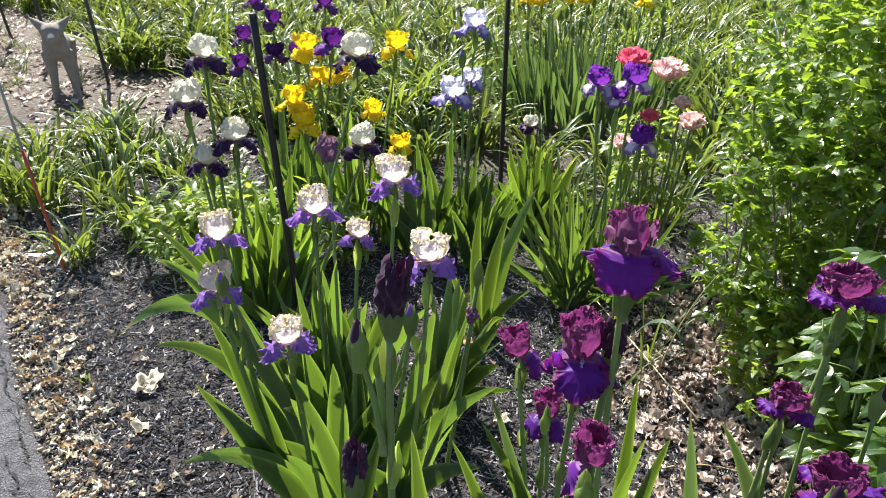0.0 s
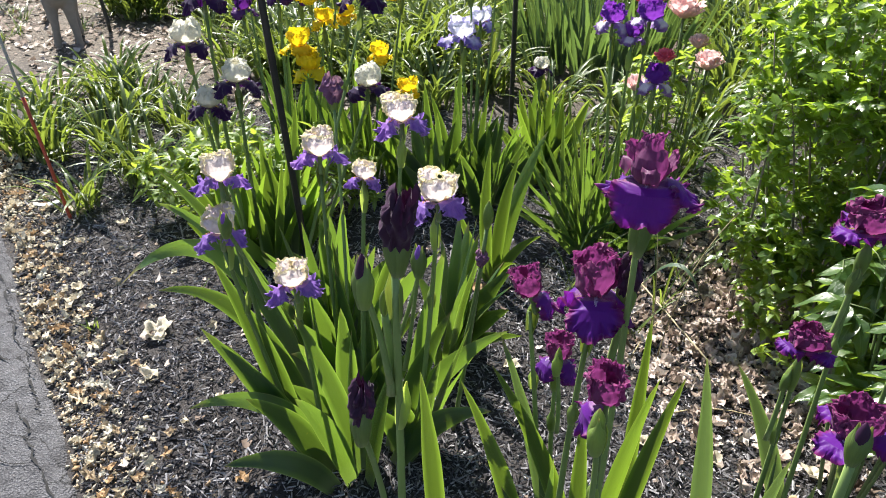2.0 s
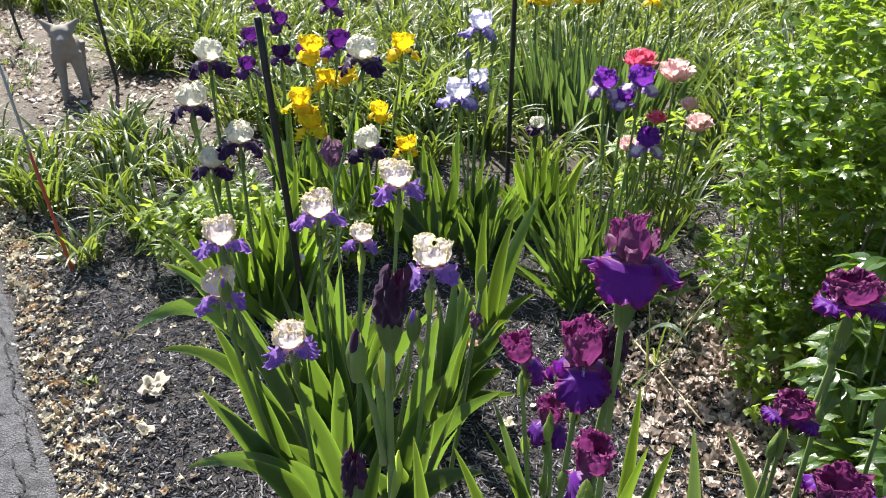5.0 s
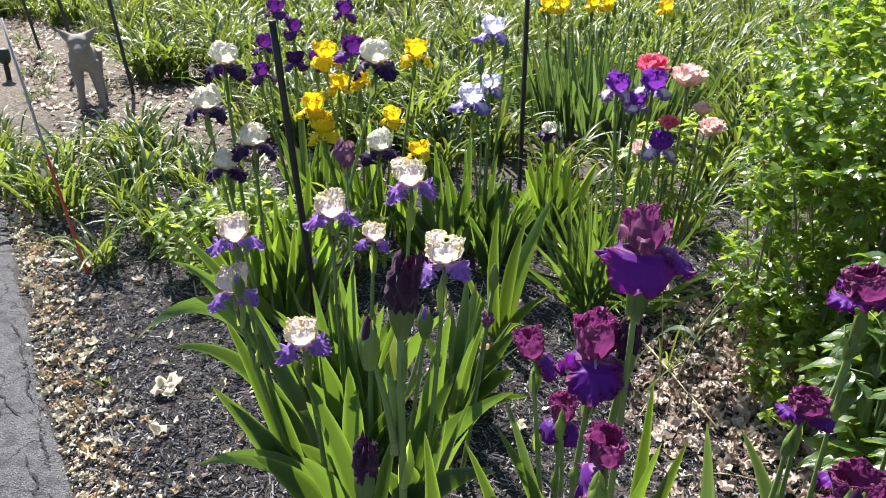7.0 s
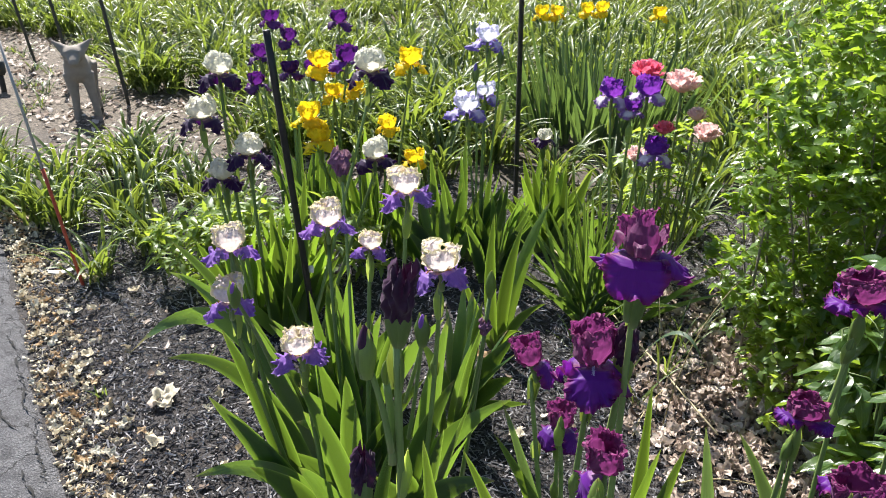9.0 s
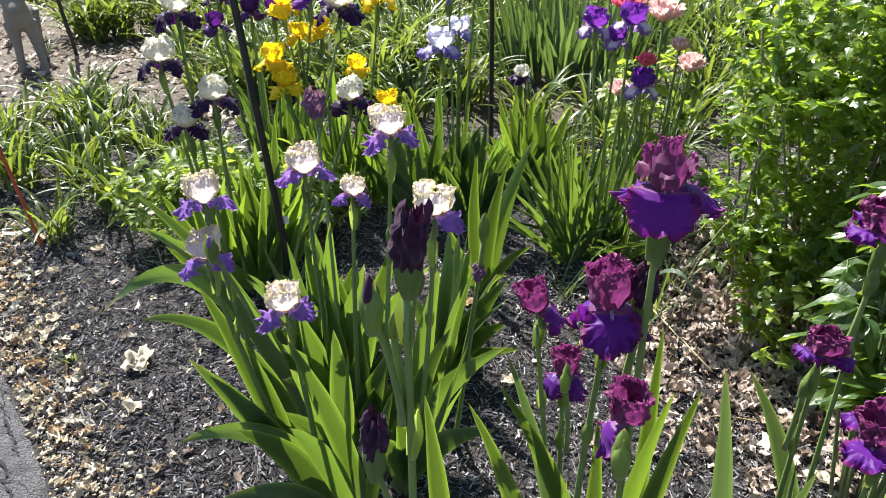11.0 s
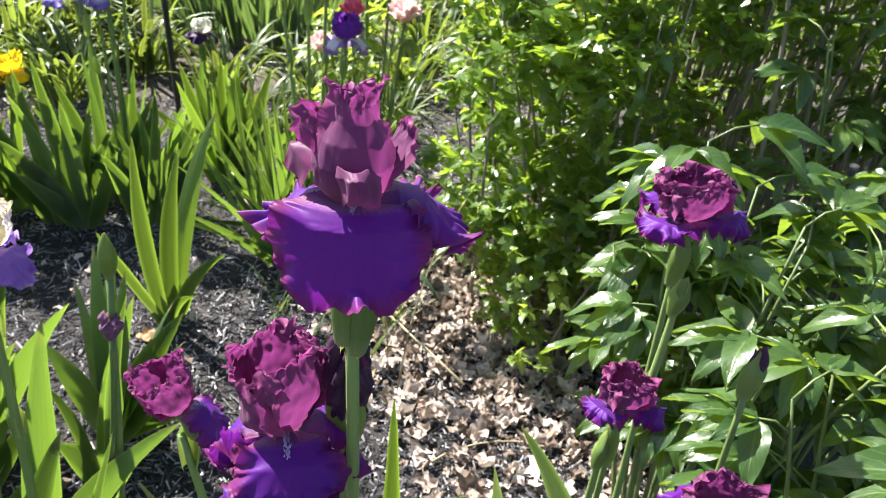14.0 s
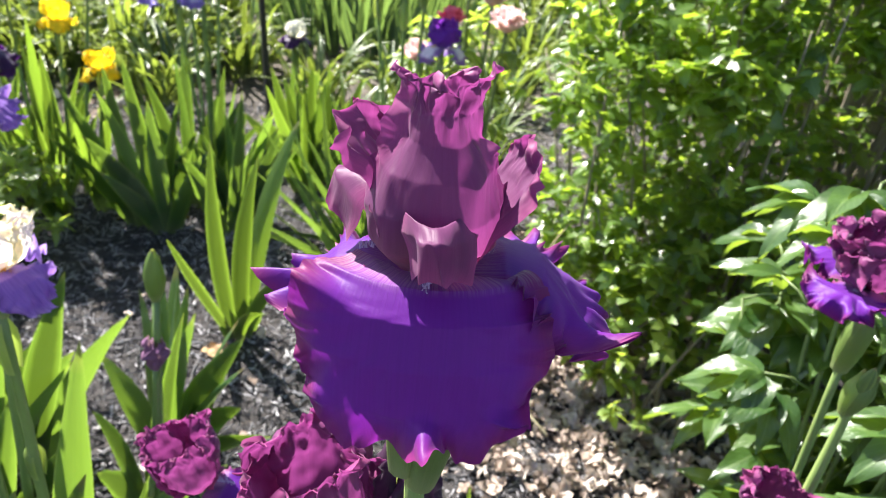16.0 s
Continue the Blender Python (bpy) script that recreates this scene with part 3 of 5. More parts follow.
def flower_set(kind, std, fall, beard, size=1.0, shape="tulip", n=3, detail=1.0, ruff=1.0):
    """Petal meshes for one sort of bearded iris."""
    s = size
    sets = {"std": [], "fall": [], "arm": []}
    nu, nv = int(18 * detail), int(23 * detail) | 1
    h, radii, spans, sf, outs, downs, halves, ff, tabs = SHAPES[shape]
    for i in range(n):
        ph = 3.7 * i + 1.3 * len(kind)
        sets["std"].append(upright_petal("standard", std, h * (1 + 0.07 * (i - 1)), radii, spans, ph, sf * ruff, 0.58 if shape == "column" else 0.45, 0.006, 0.0036, 0.12, nu, nv, s))
        sets["fall"].append(apron_petal("fall", fall, outs, downs, halves, ph + 0.8, 0.22, 0.16, ff * ruff, tabs, nu, nv, s, 0.5))
        sets["arm"].append(petal_mesh("style_arm", std, 0.034 * s, 0.010 * s, (25, 40, 70), (0.5, 0.8, 0.9), -0.5, 0.003 * s, ph, nu=7, nv=7))
    vs, fs, us = [], [], []
    rnd = random.Random(len(kind) * 7)
    for i in range(46):
        t = i / 45
        x = 0.012 + 0.026 * t
        z = 0.004 + 0.009 * t - 0.012 * t * t
        a = Vector((x * s, rnd.uniform(-0.0022, 0.0022) * s, z * s))
        b = a + Vector((rnd.uniform(-0.002, 0.002), rnd.uniform(-0.002, 0.002), 0.0048)) * s
        w = 0.0005 * s
        o = len(vs)
        vs += [a + Vector((w, w, 0)), a - Vector((w, -w, 0)), a - Vector((0, 1.4 * w, 0)), b]
        fs += [(o, o + 1, o + 3), (o + 1, o + 2, o + 3), (o + 2, o, o + 3)]
        us += [(0, 0)] * 4
    sets["beard"] = mesh_of("beard", vs, fs, beard, us)
    k = 9
    sets["ovary"] = tube("flower", [(0, 0, -0.05 * s + 0.052 * s * i / k) for i in range(k + 1)], [s * r for r in (0.0052, 0.0066, 0.0072, 0.0068, 0.0058, 0.0052, 0.0056, 0.0066, 0.0066, 0.006)], M["stalk"], 8)
    FLOWER_MESH[kind] = sets


def flower(kind, parent, at, azim, tilt=(0, 0), rnd=None, scale=1.0, shape=(1.0, 1.0), falls=(0, 1, 2), lift=0.0):
    """A flower of that sort at a place of the plant: an ovary that carries three standards, three falls, beards and style arms."""
    s = FLOWER_MESH[kind]
    rnd = rnd or random.Random(int(azim * 10) + len(kind))
    m = pose(*at, tilt[0], tilt[1], azim) @ Matrix.Scale(scale, 4)
    f = put("flower", s["ovary"], parent, m)
    for i in range(3):
        a = 120 * i + rnd.uniform(-9, 9)
        dip = rnd.uniform(-10, 8)
        if i in falls:
            put("fall", rnd.choice(s["fall"]), f, pose(0, 0, 0, 0, dip + lift, a) @ Matrix.Diagonal((1, shape[1], 1, 1)))
            put("beard", s["beard"], f, pose(0, 0, 0.002, 0, 0, a))
        put("style_arm", rnd.choice(s["arm"]), f, pose(0, 0, 0.003, 0, 0, a))
        put("standard", rnd.choice(s["std"]), f, pose(0, 0, 0, 0, rnd.uniform(-8, 8), a + 60) @ Matrix.Diagonal((1, shape[0], 1, 1)))
    return f


def bud_mesh(mat, length=0.06, r=0.011, ph=0.0):
    vs, us, ns, na = [], [], 11, 12
    for i in range(ns):
        t = i / (ns - 1)
        rr = r * math.sin(math.pi * min(1.0, t * 0.86 + 0.12)) ** 0.8
        for j in range(na):
            a = 2 * math.pi * j / na
            k = 1 + 0.16 * math.sin(3 * a + 5 * t + ph) * t
            vs.append((rr * k * math.cos(a), rr * k * math.sin(a), length * t))
            us.append((t, j / na))
    fs = [(i * na + j, i * na + (j + 1) % na, (i + 1) * na + (j + 1) % na, (i + 1) * na + j) for i in range(ns - 1) for j in range(na)]
    return mesh_of("bud", vs, fs, mat, us)


def wilt_mesh(mat, length=0.085, r=0.022, ph=0.0, ragged=1.0):
    """A rolled-up, crumpled bloom: a furrowed spindle with a frilled, torn top."""
    vs, us, ns, na = [], [], 22, 44
    for i in range(ns):
        t = i / (ns - 1)
        rr = r * (0.36 + 0.6 * math.sin(math.pi * min(0.7, t * 0.66 + 0.05))) * (1 - 0.35 * max(0, t - 0.8) / 0.2)
        for j in range(na):
            a = 2 * math.pi * j / na
            q = Vector((math.cos(a), math.sin(a), t * 2.5))
            k = 1 + 0.16 * math.sin(3 * a + 5 * t + ph) + 0.13 * math.sin(8 * a - 4 * t + 2 * ph) + 0.55 * ragged * (0.25 + t) * noise.noise(q * 2.3 + Vector((ph, 3 * ph, 0)))
            k += 0.22 * t * ragged * noise.noise(q * 6.5 + Vector((0, ph, 5)))
            z = length * t + ragged * 0.022 * max(0, t - 0.5) * 2 * noise.noise(Vector((math.cos(a) * 2.4, math.sin(a) * 2.4, ph))) + 0.004 * t * math.sin(15 * a)
            vs.append((rr * k * math.cos(a) + 0.008 * t * t * math.cos(ph), rr * k * math.sin(a) + 0.008 * t * t * math.sin(ph), z))
            us.append((0.4 + 0.5 * t, 0.5 + 0.35 * math.sin(a)))
    fs = [(i * na + j, i * na + (j + 1) % na, (i + 1) * na + (j + 1) % na, (i + 1) * na + j) for i in range(ns - 1) for j in range(na)]
    fs.append(tuple(range(na))[::-1])
    return mesh_of("wilted_bloom", vs, fs, mat, us)


def spathe_mesh(mat, length=0.06, r=0.0095):
    """A boat-shaped sheath that clasps the stalk."""
    def fn(u, v):
        a = v * 2.3
        rr = r * (0.55 + 0.6 * math.sin(math.pi * min(1, u * 0.85 + 0.1))) * (1 - 0.8 * max(0, u - 0.6) / 0.4)
        return (rr * math.cos(a) + 0.004 * u, rr * math.sin(a) * (1 - 0.6 * max(0, u - 0.55) / 0.45), length * u)
    return sheet("spathe", fn, [i / 9 for i in range(10)], [-1 + j / 4 for j in range(9)], mat)


SPATHE = spathe_mesh(M["spathe"])
SPATHE_BIG = spathe_mesh(M["spathe"], 0.088, 0.0108)


def stalk(parent, foot, top, bow=(0, 0, 0), r=0.0075, sheaths=2, rnd=None, big=False):
    """A flower stalk with clasping sheaths, from foot to top in the plant's own frame."""
    rnd = rnd or random.Random(int(top[0] * 1000) + 5)
    foot, top = Vector(foot), Vector(top)
    pts = bez(foot, (foot + top) / 2 + Vector(bow), top, 10)
    st = put("stalk", tube("stalk", pts, [r * (1.15 - 0.45 * i / 10) for i in range(11)], M["stalk"], 8), parent)
    for i in range(sheaths):
        t = 0.97 - i * 0.22 - rnd.uniform(0, 0.05)
        p = (1 - t) ** 2 * foot + 2 * t * (1 - t) * ((foot + top) / 2 + Vector(bow)) + t * t * top
        sp = SPATHE_BIG if big or i == 0 else SPATHE
        put("spathe", sp, st, pose(p.x, p.y, p.z - 0.02, rnd.uniform(-5, 5), rnd.uniform(-3, 5), rnd.uniform(0, 360)))
    return st


def fan(parent, cx, cy, n, height, width, mat, heading, spread=0.5, lean=(0, 0), rnd=None, jitter=0.012):
    """A fan of sword leaves in one upright plane that runs along heading (degrees); own frame of the plant."""
    rnd = rnd or random.Random(int(cx * 999 + cy * 77) + n)
    h = Vector((math.cos(radians(heading)), math.sin(radians(heading)), 0))
    nrm = Vector((-h.y, h.x, 0))
    for i in range(n):
        a = (i / (n - 1) * 2 - 1) if n > 1 else 0
        a += rnd.uniform(-0.15, 0.15)
        L = height * (1 - 0.35 * abs(a)) * rnd.uniform(0.85, 1.1)
        ang = a * spread
        base = Vector((cx, cy, 0)) + h * (a * 0.022) + nrm * rnd.uniform(-jitter, jitter)
        tip = base + h * math.sin(ang) * L + Vector((lean[0], lean[1], 0)) * L + Vector((0, 0, math.cos(ang) * L)) + nrm * rnd.uniform(-0.12, 0.12) * L
        if rnd.random() < 0.22:
            tip += h * math.copysign(0.16, ang) * L - Vector((0, 0, rnd.uniform(0.12, 0.35) * L))
        bow = h * (-0.12 * math.sin(ang) * L) + nrm * rnd.uniform(-0.06, 0.06) * L + Vector((0, 0, rnd.uniform(0.03, 0.12) * L))
        put("leaf", blade("leaf", base, tip, bow, width * rnd.uniform(0.8, 1.15), h + nrm * rnd.uniform(-0.5, 0.5), mat, n=9, twist=rnd.uniform(-0.4, 0.4)), parent)


flower_set("purple", M["purple_std"], M["purple_fall"], M["beard_blue"], 1.18, "column", 4, 2.4, 1.1)
flower_set("cup", M["purple_std"], M["purple_fall"], M["beard_blue"], 1.12, "cup", 4, 2.4, 1.2)
flower_set("lavender", M["lav_std"], M["lav_fall"], M["beard_orange"], 1.06, "tulip", 4, 2.0, 1.15)
flower_set("ink", M["ink_std"], M["ink_white"], M["beard_yellow"], 0.95, "tulip", 3, 1.0)
flower_set("white", M["white_std"], M["ink_fall"], M["beard_yellow"], 0.99, "globe", 4, 1.8, 1.2)
flower_set("violet", M["violet_std"], M["plicata_fall"], M["beard_yellow"], 0.98, "tulip", 3, 1.2)
flower_set("dark", M["ink_std"], M["violet_std"], M["beard_yellow"], 1.0, "tulip", 3, 1.0)
flower_set("blue", M["blue_std"], M["blue_fall"], M["beard_orange"], 1.12, "tulip", 3, 1.1)
flower_set("yellow", M["yellow"], M["yellow"], M["beard_orange"], 1.12, "tulip", 3, 1.1, 1.2)
BUD = {k: bud_mesh(M[m], l, r, i) for i, (k, m, l, r) in enumerate((("purple", "wilt", 0.05, 0.011), ("lavender", "lav_fall", 0.045, 0.010), ("white", "ink_fall", 0.05, 0.011), ("green", "spathe", 0.055, 0.010), ("blue", "blue_fall", 0.05, 0.010), ("yellow", "yellow", 0.05, 0.010)))}
WILT = [wilt_mesh(M["wilt"], 0.088, 0.020, 0.4), wilt_mesh(M["wilt"], 0.072, 0.016, 2.2, 1.3), wilt_mesh(M["brown_petal"], 0.075, 0.028, 1.2, 1.3)]


def local(plant, p):
    b = plant.matrix_basis.translation
    return (p[0] - b.x, p[1] - b.y, p[2] - b.z)


def stem_flower(plant, kind, at, azim, tilt=(0, 0), foot=None, scale=1.0, r=0.006, sheaths=2, shape=(1, 1), falls=(0, 1, 2), lift=0.0):
    """A stalk that ends in one flower at a place in the world."""
    p = Vector(local(plant, at))
    f = Vector(local(plant, (*foot, 0.0))) if foot else Vector((p.x * 0.55, p.y * 0.55, 0))
    top = p - Vector((0, 0, 0.048 * scale))
    rnd = random.Random(int(at[0] * 1000) * 7 + int(at[2] * 1000))
    stalk(plant, f, top, (rnd.uniform(-0.015, 0.015), rnd.uniform(-0.015, 0.015), 0), r, sheaths, rnd)
    return flower(kind, plant, p, azim, tilt, rnd, scale, shape, falls, lift)


def bud_on(plant, mesh, at, tilt=(0, 0), foot=None, sheath=True, scale=1.0, r=0.005, name="bud"):
    p = Vector(local(plant, at))
    if foot is not None:
        f = Vector(local(plant, foot))
        pts = bez(f, (f + p) / 2 + Vector((0.006, 0.004, 0.01)), p, 8)
        put("stalk", tube("stalk", pts, [r * (1.1 - 0.3 * i / 8) for i in range(9)], M["stalk"], 7), plant)
    b = put(name, mesh, plant, pose(*p, tilt[0], tilt[1], at[0] * 900) @ Matrix.Scale(scale, 4))
    if sheath:
        for k in (0, 1):
            put("spathe", SPATHE_BIG, b, pose(0, 0, -0.028, 0, 3, 180 * k + 40) @ Matrix.Diagonal((1.05, 1.05, 0.85, 1)))
    return b


# ---- ground and drive ----
def ground():
    xs = sorted(set([-60, -40, -25, -15, -9, -6] + [-4.5 + 0.1 * i for i in range(91)] + [6, 9, 15, 25, 40, 60]))
    ys = sorted(set([-40, -20, -10, -5, -2] + [-1 + 0.1 * i for i in range(91)] + [10, 14, 20, 30, 45, 70]))
    vs = []
    for x in xs:
        for y in ys:
            z = 0.012 * noise.noise((x * 2.1, y * 2.1, 0)) + 0.006 * noise.noise((x * 7, y * 7, 3)) if -4.6 < x < 4.6 and -1.1 < y < 8.1 else 0.0
            vs.append((x, y, z - 0.004))
    me = mesh_of("ground", vs, grid_faces(len(xs), len(ys)), M["ground"])
    tagged(put("ground", me), "garden bed covered with dark shredded bark mulch", "ground", kind="structure")


EDGE = [(-0.20, 0.02), (-0.55, 0.5), (-0.90, 0.95), (-1.05, 1.15), (-1.20, 1.34), (-1.38, 1.54), (-1.50, 1.68), (-1.71, 2.0), (-1.96, 2.3), (-2.38, 2.84), (-3.1, 3.7), (-4.6, 5.3), (-7.5, 8.6)]


def edge_x(y):
    for (x0, y0), (x1, y1) in zip(EDGE, EDGE[1:]):
        if y0 <= y <= y1:
            return x0 + (x1 - x0) * (y - y0) / (y1 - y0)
    return 0.2 - y * 0.8 if y < 0 else -8


def drive():
    """The asphalt drive: a slab that ends in a crumbled edge towards the bed."""
    ys = [-8, -4, -2, -1, -0.5] + [0.02 + 0.02 * i for i in range(250)] + [5.5, 6.5, 8.0]
    vs, cols = [], [0.0, 0.012, 0.03, 0.06, 0.10, 0.16, 0.24, 0.34, 0.46, 0.6, 0.8, 1.1, 1.6, 2.4, 4.0, 9.0]
    for y in ys:
        ex = edge_x(y) + 0.022 * noise.noise((y * 5, 1.5, 0)) + 0.012 * noise.noise((y * 19, 4.5, 0))
        for c in cols:
            x = ex - c
            z = 0.022 * (1 - math.exp(-c / 0.03)) - 0.008 + 0.006 * noise.noise((x * 9, y * 9, 2)) * min(1, c * 8) + 0.004 * noise.noise((x * 25, y * 25, 7))
            vs.append((x, y, z))
    me = mesh_of("drive", vs, grid_faces(len(ys), len(cols)), M["asphalt"])
    tagged(put("drive", me), "weathered grey asphalt drive with cracks and a crumbled edge", "drive", kind="structure")
    rnd = random.Random(4)
    for k, (x0, y0, x1, y1) in enumerate(((-1.05, 1.07, -1.75, 0.85), (-1.36, 1.42, -1.95, 1.75), (-1.16, 1.22, -1.32, 1.42), (-1.32, 1.42, -1.75, 1.95), (-1.75, 2.0, -2.3, 1.9), (-0.95, 0.92, -1.25, 1.25), (-1.5, 1.55, -2.1, 1.2))):
        n = 70
        vs = []
        for i in range(n + 1):
            t = i / n
            x, y = x0 + (x1 - x0) * t, y0 + (y1 - y0) * t
            x += 0.02 * noise.noise((t * 6, k, 0)) + 0.014 * noise.noise((t * 26, k, 5)) + 0.006 * noise.noise((t * 70, k, 5))
            y += 0.03 * noise.noise((t * 6, k, 9)) + 0.008 * noise.noise((t * 22, k, 3))
            w = max(0.0002, 0.0022 * (1 - 0.6 * abs(2 * t - 1)) * (0.6 + 1.5 * noise.noise((t * 11, k, 2))) + 0.0014 * rnd.random())
            z = 0.0185 + 0.006 * noise.noise((x * 9, y * 9, 2)) + 0.004 * noise.noise((x * 25, y * 25, 7))
            vs += [(x - w, y - w, z), (x + w, y + w, z)]
        tagged(put("crack", mesh_of("crack", vs, grid_faces(n + 1, 2), M["crack"])), "dark irregular crack across the asphalt", "crack", "cracks in the drive", "structure")


ground()
drive()


def ground_z(x, y):
    return 0.012 * noise.noise((x * 2.1, y * 2.1, 0)) + 0.006 * noise.noise((x * 7, y * 7, 3)) - 0.004


def mulch():
    """Loose shredded bark lying on the bed."""
    rnd = random.Random(11)
    vs, fs = [], []
    n = 0
    while n < 78000:
        y = 0.38 + 3.5 * rnd.random() ** 1.35
        x = rnd.uniform(-1.75, 1.5) * (0.5 + y * 0.25) + 0.25 * max(0.0, 1.3 - y)
        if x < edge_x(y) + 0.02:
            continue
        n += 1
        L, w, h = (0.008 + 0.036 * rnd.random() ** 1.9) * (0.85 + 0.1 * y), rnd.uniform(0.0009, 0.0036), rnd.uniform(0.001, 0.0035)
        a, tip = rnd.uniform(0, math.pi), rnd.gauss(0, 0.35)
        dx, dy = math.cos(a), math.sin(a)
        z = ground_z(x, y) + rnd.uniform(0.001, 0.013)
        o = len(vs)
        for e in (-1, 1):
            cx, cy, cz = x + e * dx * L / 2, y + e * dy * L / 2, z + e * tip * L / 2
            k = rnd.uniform(0.5, 1.0)
            vs += [(cx - dy * w * k, cy + dx * w * k, cz), (cx + dy * w * k, cy - dx * w * k, cz), (cx, cy, cz + h)]
        fs += [(o, o + 1, o + 4, o + 3), (o + 1, o + 2, o + 5, o + 4), (o + 2, o, o + 3, o + 5), (o, o + 2, o + 1), (o + 3, o + 4, o + 5)]
    tagged(put("bark_mulch", mesh_of("bark_mulch", vs, fs, M["chip"], smooth=False)), "loose shredded black bark mulch covering the bed", "mulch", kind="stuff")


def leaf_chunk(x, y, z, L, rnd, lobes=True):
    """A curled dry leaf with a lobed outline, lying at a place."""
    a = rnd.uniform(0, 6.283)
    tx, ty = rnd.uniform(-0.5, 0.5), rnd.uniform(-0.5, 0.5)
    c1, c2 = rnd.uniform(-1.2, 1.6), rnd.uniform(-1.0, 1.2)
    n = 9
    vs = [(0.0, 0.0, 0.0)]
    for i in range(n):
        t = 6.283 * i / n
        r = 0.5 * L * (1 + (0.14 if i % 2 else -0.12) * lobes) * rnd.uniform(0.8, 1.15)
        vs.append((r * math.cos(t), 0.68 * r * math.sin(t), 0.0))
    out = []
    for px, py, pz in vs:
        pz = (c1 * px * px + c2 * py * py * 2) / L + tx * px + ty * py
        qx, qy = px * math.cos(a) - py * math.sin(a), px * math.sin(a) + py * math.cos(a)
        out.append((x + qx, y + qy, z + pz))
    low = min(p[2] for p in out)
    out = [(p[0], p[1], p[2] - low + z) for p in out]
    return out, [(0, 1 + i, 1 + (i + 1) % n) for i in range(n)], [(0.5, 0.5)] * (n + 1)


def litter():
    rnd = random.Random(21)
    ch = []
    def crumple(L, sd):
        def fn(u, v):
            a = math.pi * v
            r = L * 0.5 * u * (0.8 + 0.3 * math.cos(4 * a + sd) * u + 0.4 * noise.noise((math.cos(a) * 1.8, math.sin(a) * 1.8, sd)))
            p, q = r * math.cos(a), 0.75 * r * math.sin(a)
            return (p, q, 0.003 + abs(L * (0.55 * noise.noise((p / L * 3.5, q / L * 3.5, sd)) + 0.2 * noise.noise((p / L * 9, q / L * 9, sd)) + 0.2 * u * u)))
        us_, vs_ = [i / 4 for i in range(5)], [-1 + j / 6 for j in range(13)]
        return [fn(u, v) for u in us_ for v in vs_], grid_faces(5, 13), [(u, v * 0.5 + 0.5) for u in us_ for v in vs_]
    shapes = [crumple(1.0, 3.7 * k) for k in range(14)]

    def scatter(x, y, L):
        q = Euler((rnd.gauss(0, 0.45), rnd.gauss(0, 0.45), rnd.uniform(0, 6.28))).to_matrix() * L
        o = Vector((x, y, ground_z(x, y) + 0.004 + 0.25 * L + rnd.uniform(0, 0.008)))
        v, f, u = rnd.choice(shapes)
        ch.append(([o + q @ Vector(p) for p in v], f, u))

    for i in range(2200):
        y = rnd.triangular(1.05, 2.75, 1.85)
        x = rnd.triangular(0.42, 1.5, 0.95)
        scatter(x, y, 0.014 + 0.050 * rnd.random() ** 1.5)
    for i in range(300):
        y = rnd.uniform(0.5, 4.2)
        x = rnd.uniform(-1.4, 1.2) * (0.5 + 0.22 * y)
        if x > edge_x(y) + 0.02:
            ch.append(leaf_chunk(x, y, ground_z(x, y) + 0.006, rnd.uniform(0.012, 0.04), rnd))
    for i in range(2600):
        y = rnd.uniform(3.6, 9.5)
        x = -1.2 - 0.75 * (y - 3.6) + rnd.uniform(-1.4, 1.0)
        ch.append(leaf_chunk(x, y, 0.005, rnd.uniform(0.02, 0.07), rnd))
    v, f, u = join(ch)
    tagged(put("leaf_litter", mesh_of("leaf_litter", v, f, M["litter"], u)), "dry tan oak leaves scattered on the mulch under the shrub", "leaf litter", kind="stuff")
    ch = []
    for i in range(3200):
        y = rnd.uniform(0.8, 3.4)
        x = edge_x(y) + abs(rnd.gauss(0.0, 0.11)) + rnd.uniform(-0.02, 0.03)
        L = 0.006 + 0.030 * rnd.random() ** 2.2
        z = ground_z(x, y) + rnd.uniform(0.003, 0.012)
        q = Euler((rnd.uniform(0, 6), rnd.uniform(0, 6), rnd.uniform(0, 6))).to_matrix()
        vs = []
        for d in ((1, 0, 0), (-1, 0, 0), (0, 0.7, 0), (0, -0.7, 0), (0.1, 0.1, 0.3), (-0.1, 0, -0.3)):
            p = q @ (Vector(d) * (L * 0.5 * rnd.uniform(0.6, 1.3)))
            vs.append((x + p.x, y + p.y, z + p.z * 0.7))
        ch.append((vs, [(0, 2, 4), (2, 1, 4), (1, 3, 4), (3, 0, 4), (2, 0, 5), (1, 2, 5), (3, 1, 5), (0, 3, 5)], [(0.5, 0.5)] * 6))
    for i in range(1000):
        y = rnd.uniform(0.85, 3.3)
        x = edge_x(y) + abs(rnd.gauss(0.0, 0.13)) + rnd.uniform(0.0, 0.05)
        if rnd.random() < 0.12:
            x = edge_x(y) + rnd.uniform(0.1, 1.2)
        L = 0.010 + 0.042 * rnd.random() ** 2.4
        scatter(x, y, L)
    v, f, u = join(ch)
    tagged(put("chaff", mesh_of("chaff", v, f, M["pale_litter"], u)), "pale dried blossom chaff and leaf bits along the asphalt edge", "plant litter", kind="stuff")
    for x, y, L in ((-1.0, 1.635, 0.12), (-1.386, 1.846, 0.065), (0.16, 1.587, 0.075), (0.95, 1.95, 0.06), (-0.93, 1.42, 0.07), (0.03, 2.02, 0.08), (-1.72, 2.42, 0.06), (-0.98, 1.60, 0.06), (0.70, 1.25, 0.07), (0.52, 1.30, 0.06), (0.86, 1.1, 0.08), (0.95, 1.22, 0.07), (-0.55, 2.05, 0.05), (-1.45, 2.33, 0.06)):
        sd = rnd.uniform(0, 50)
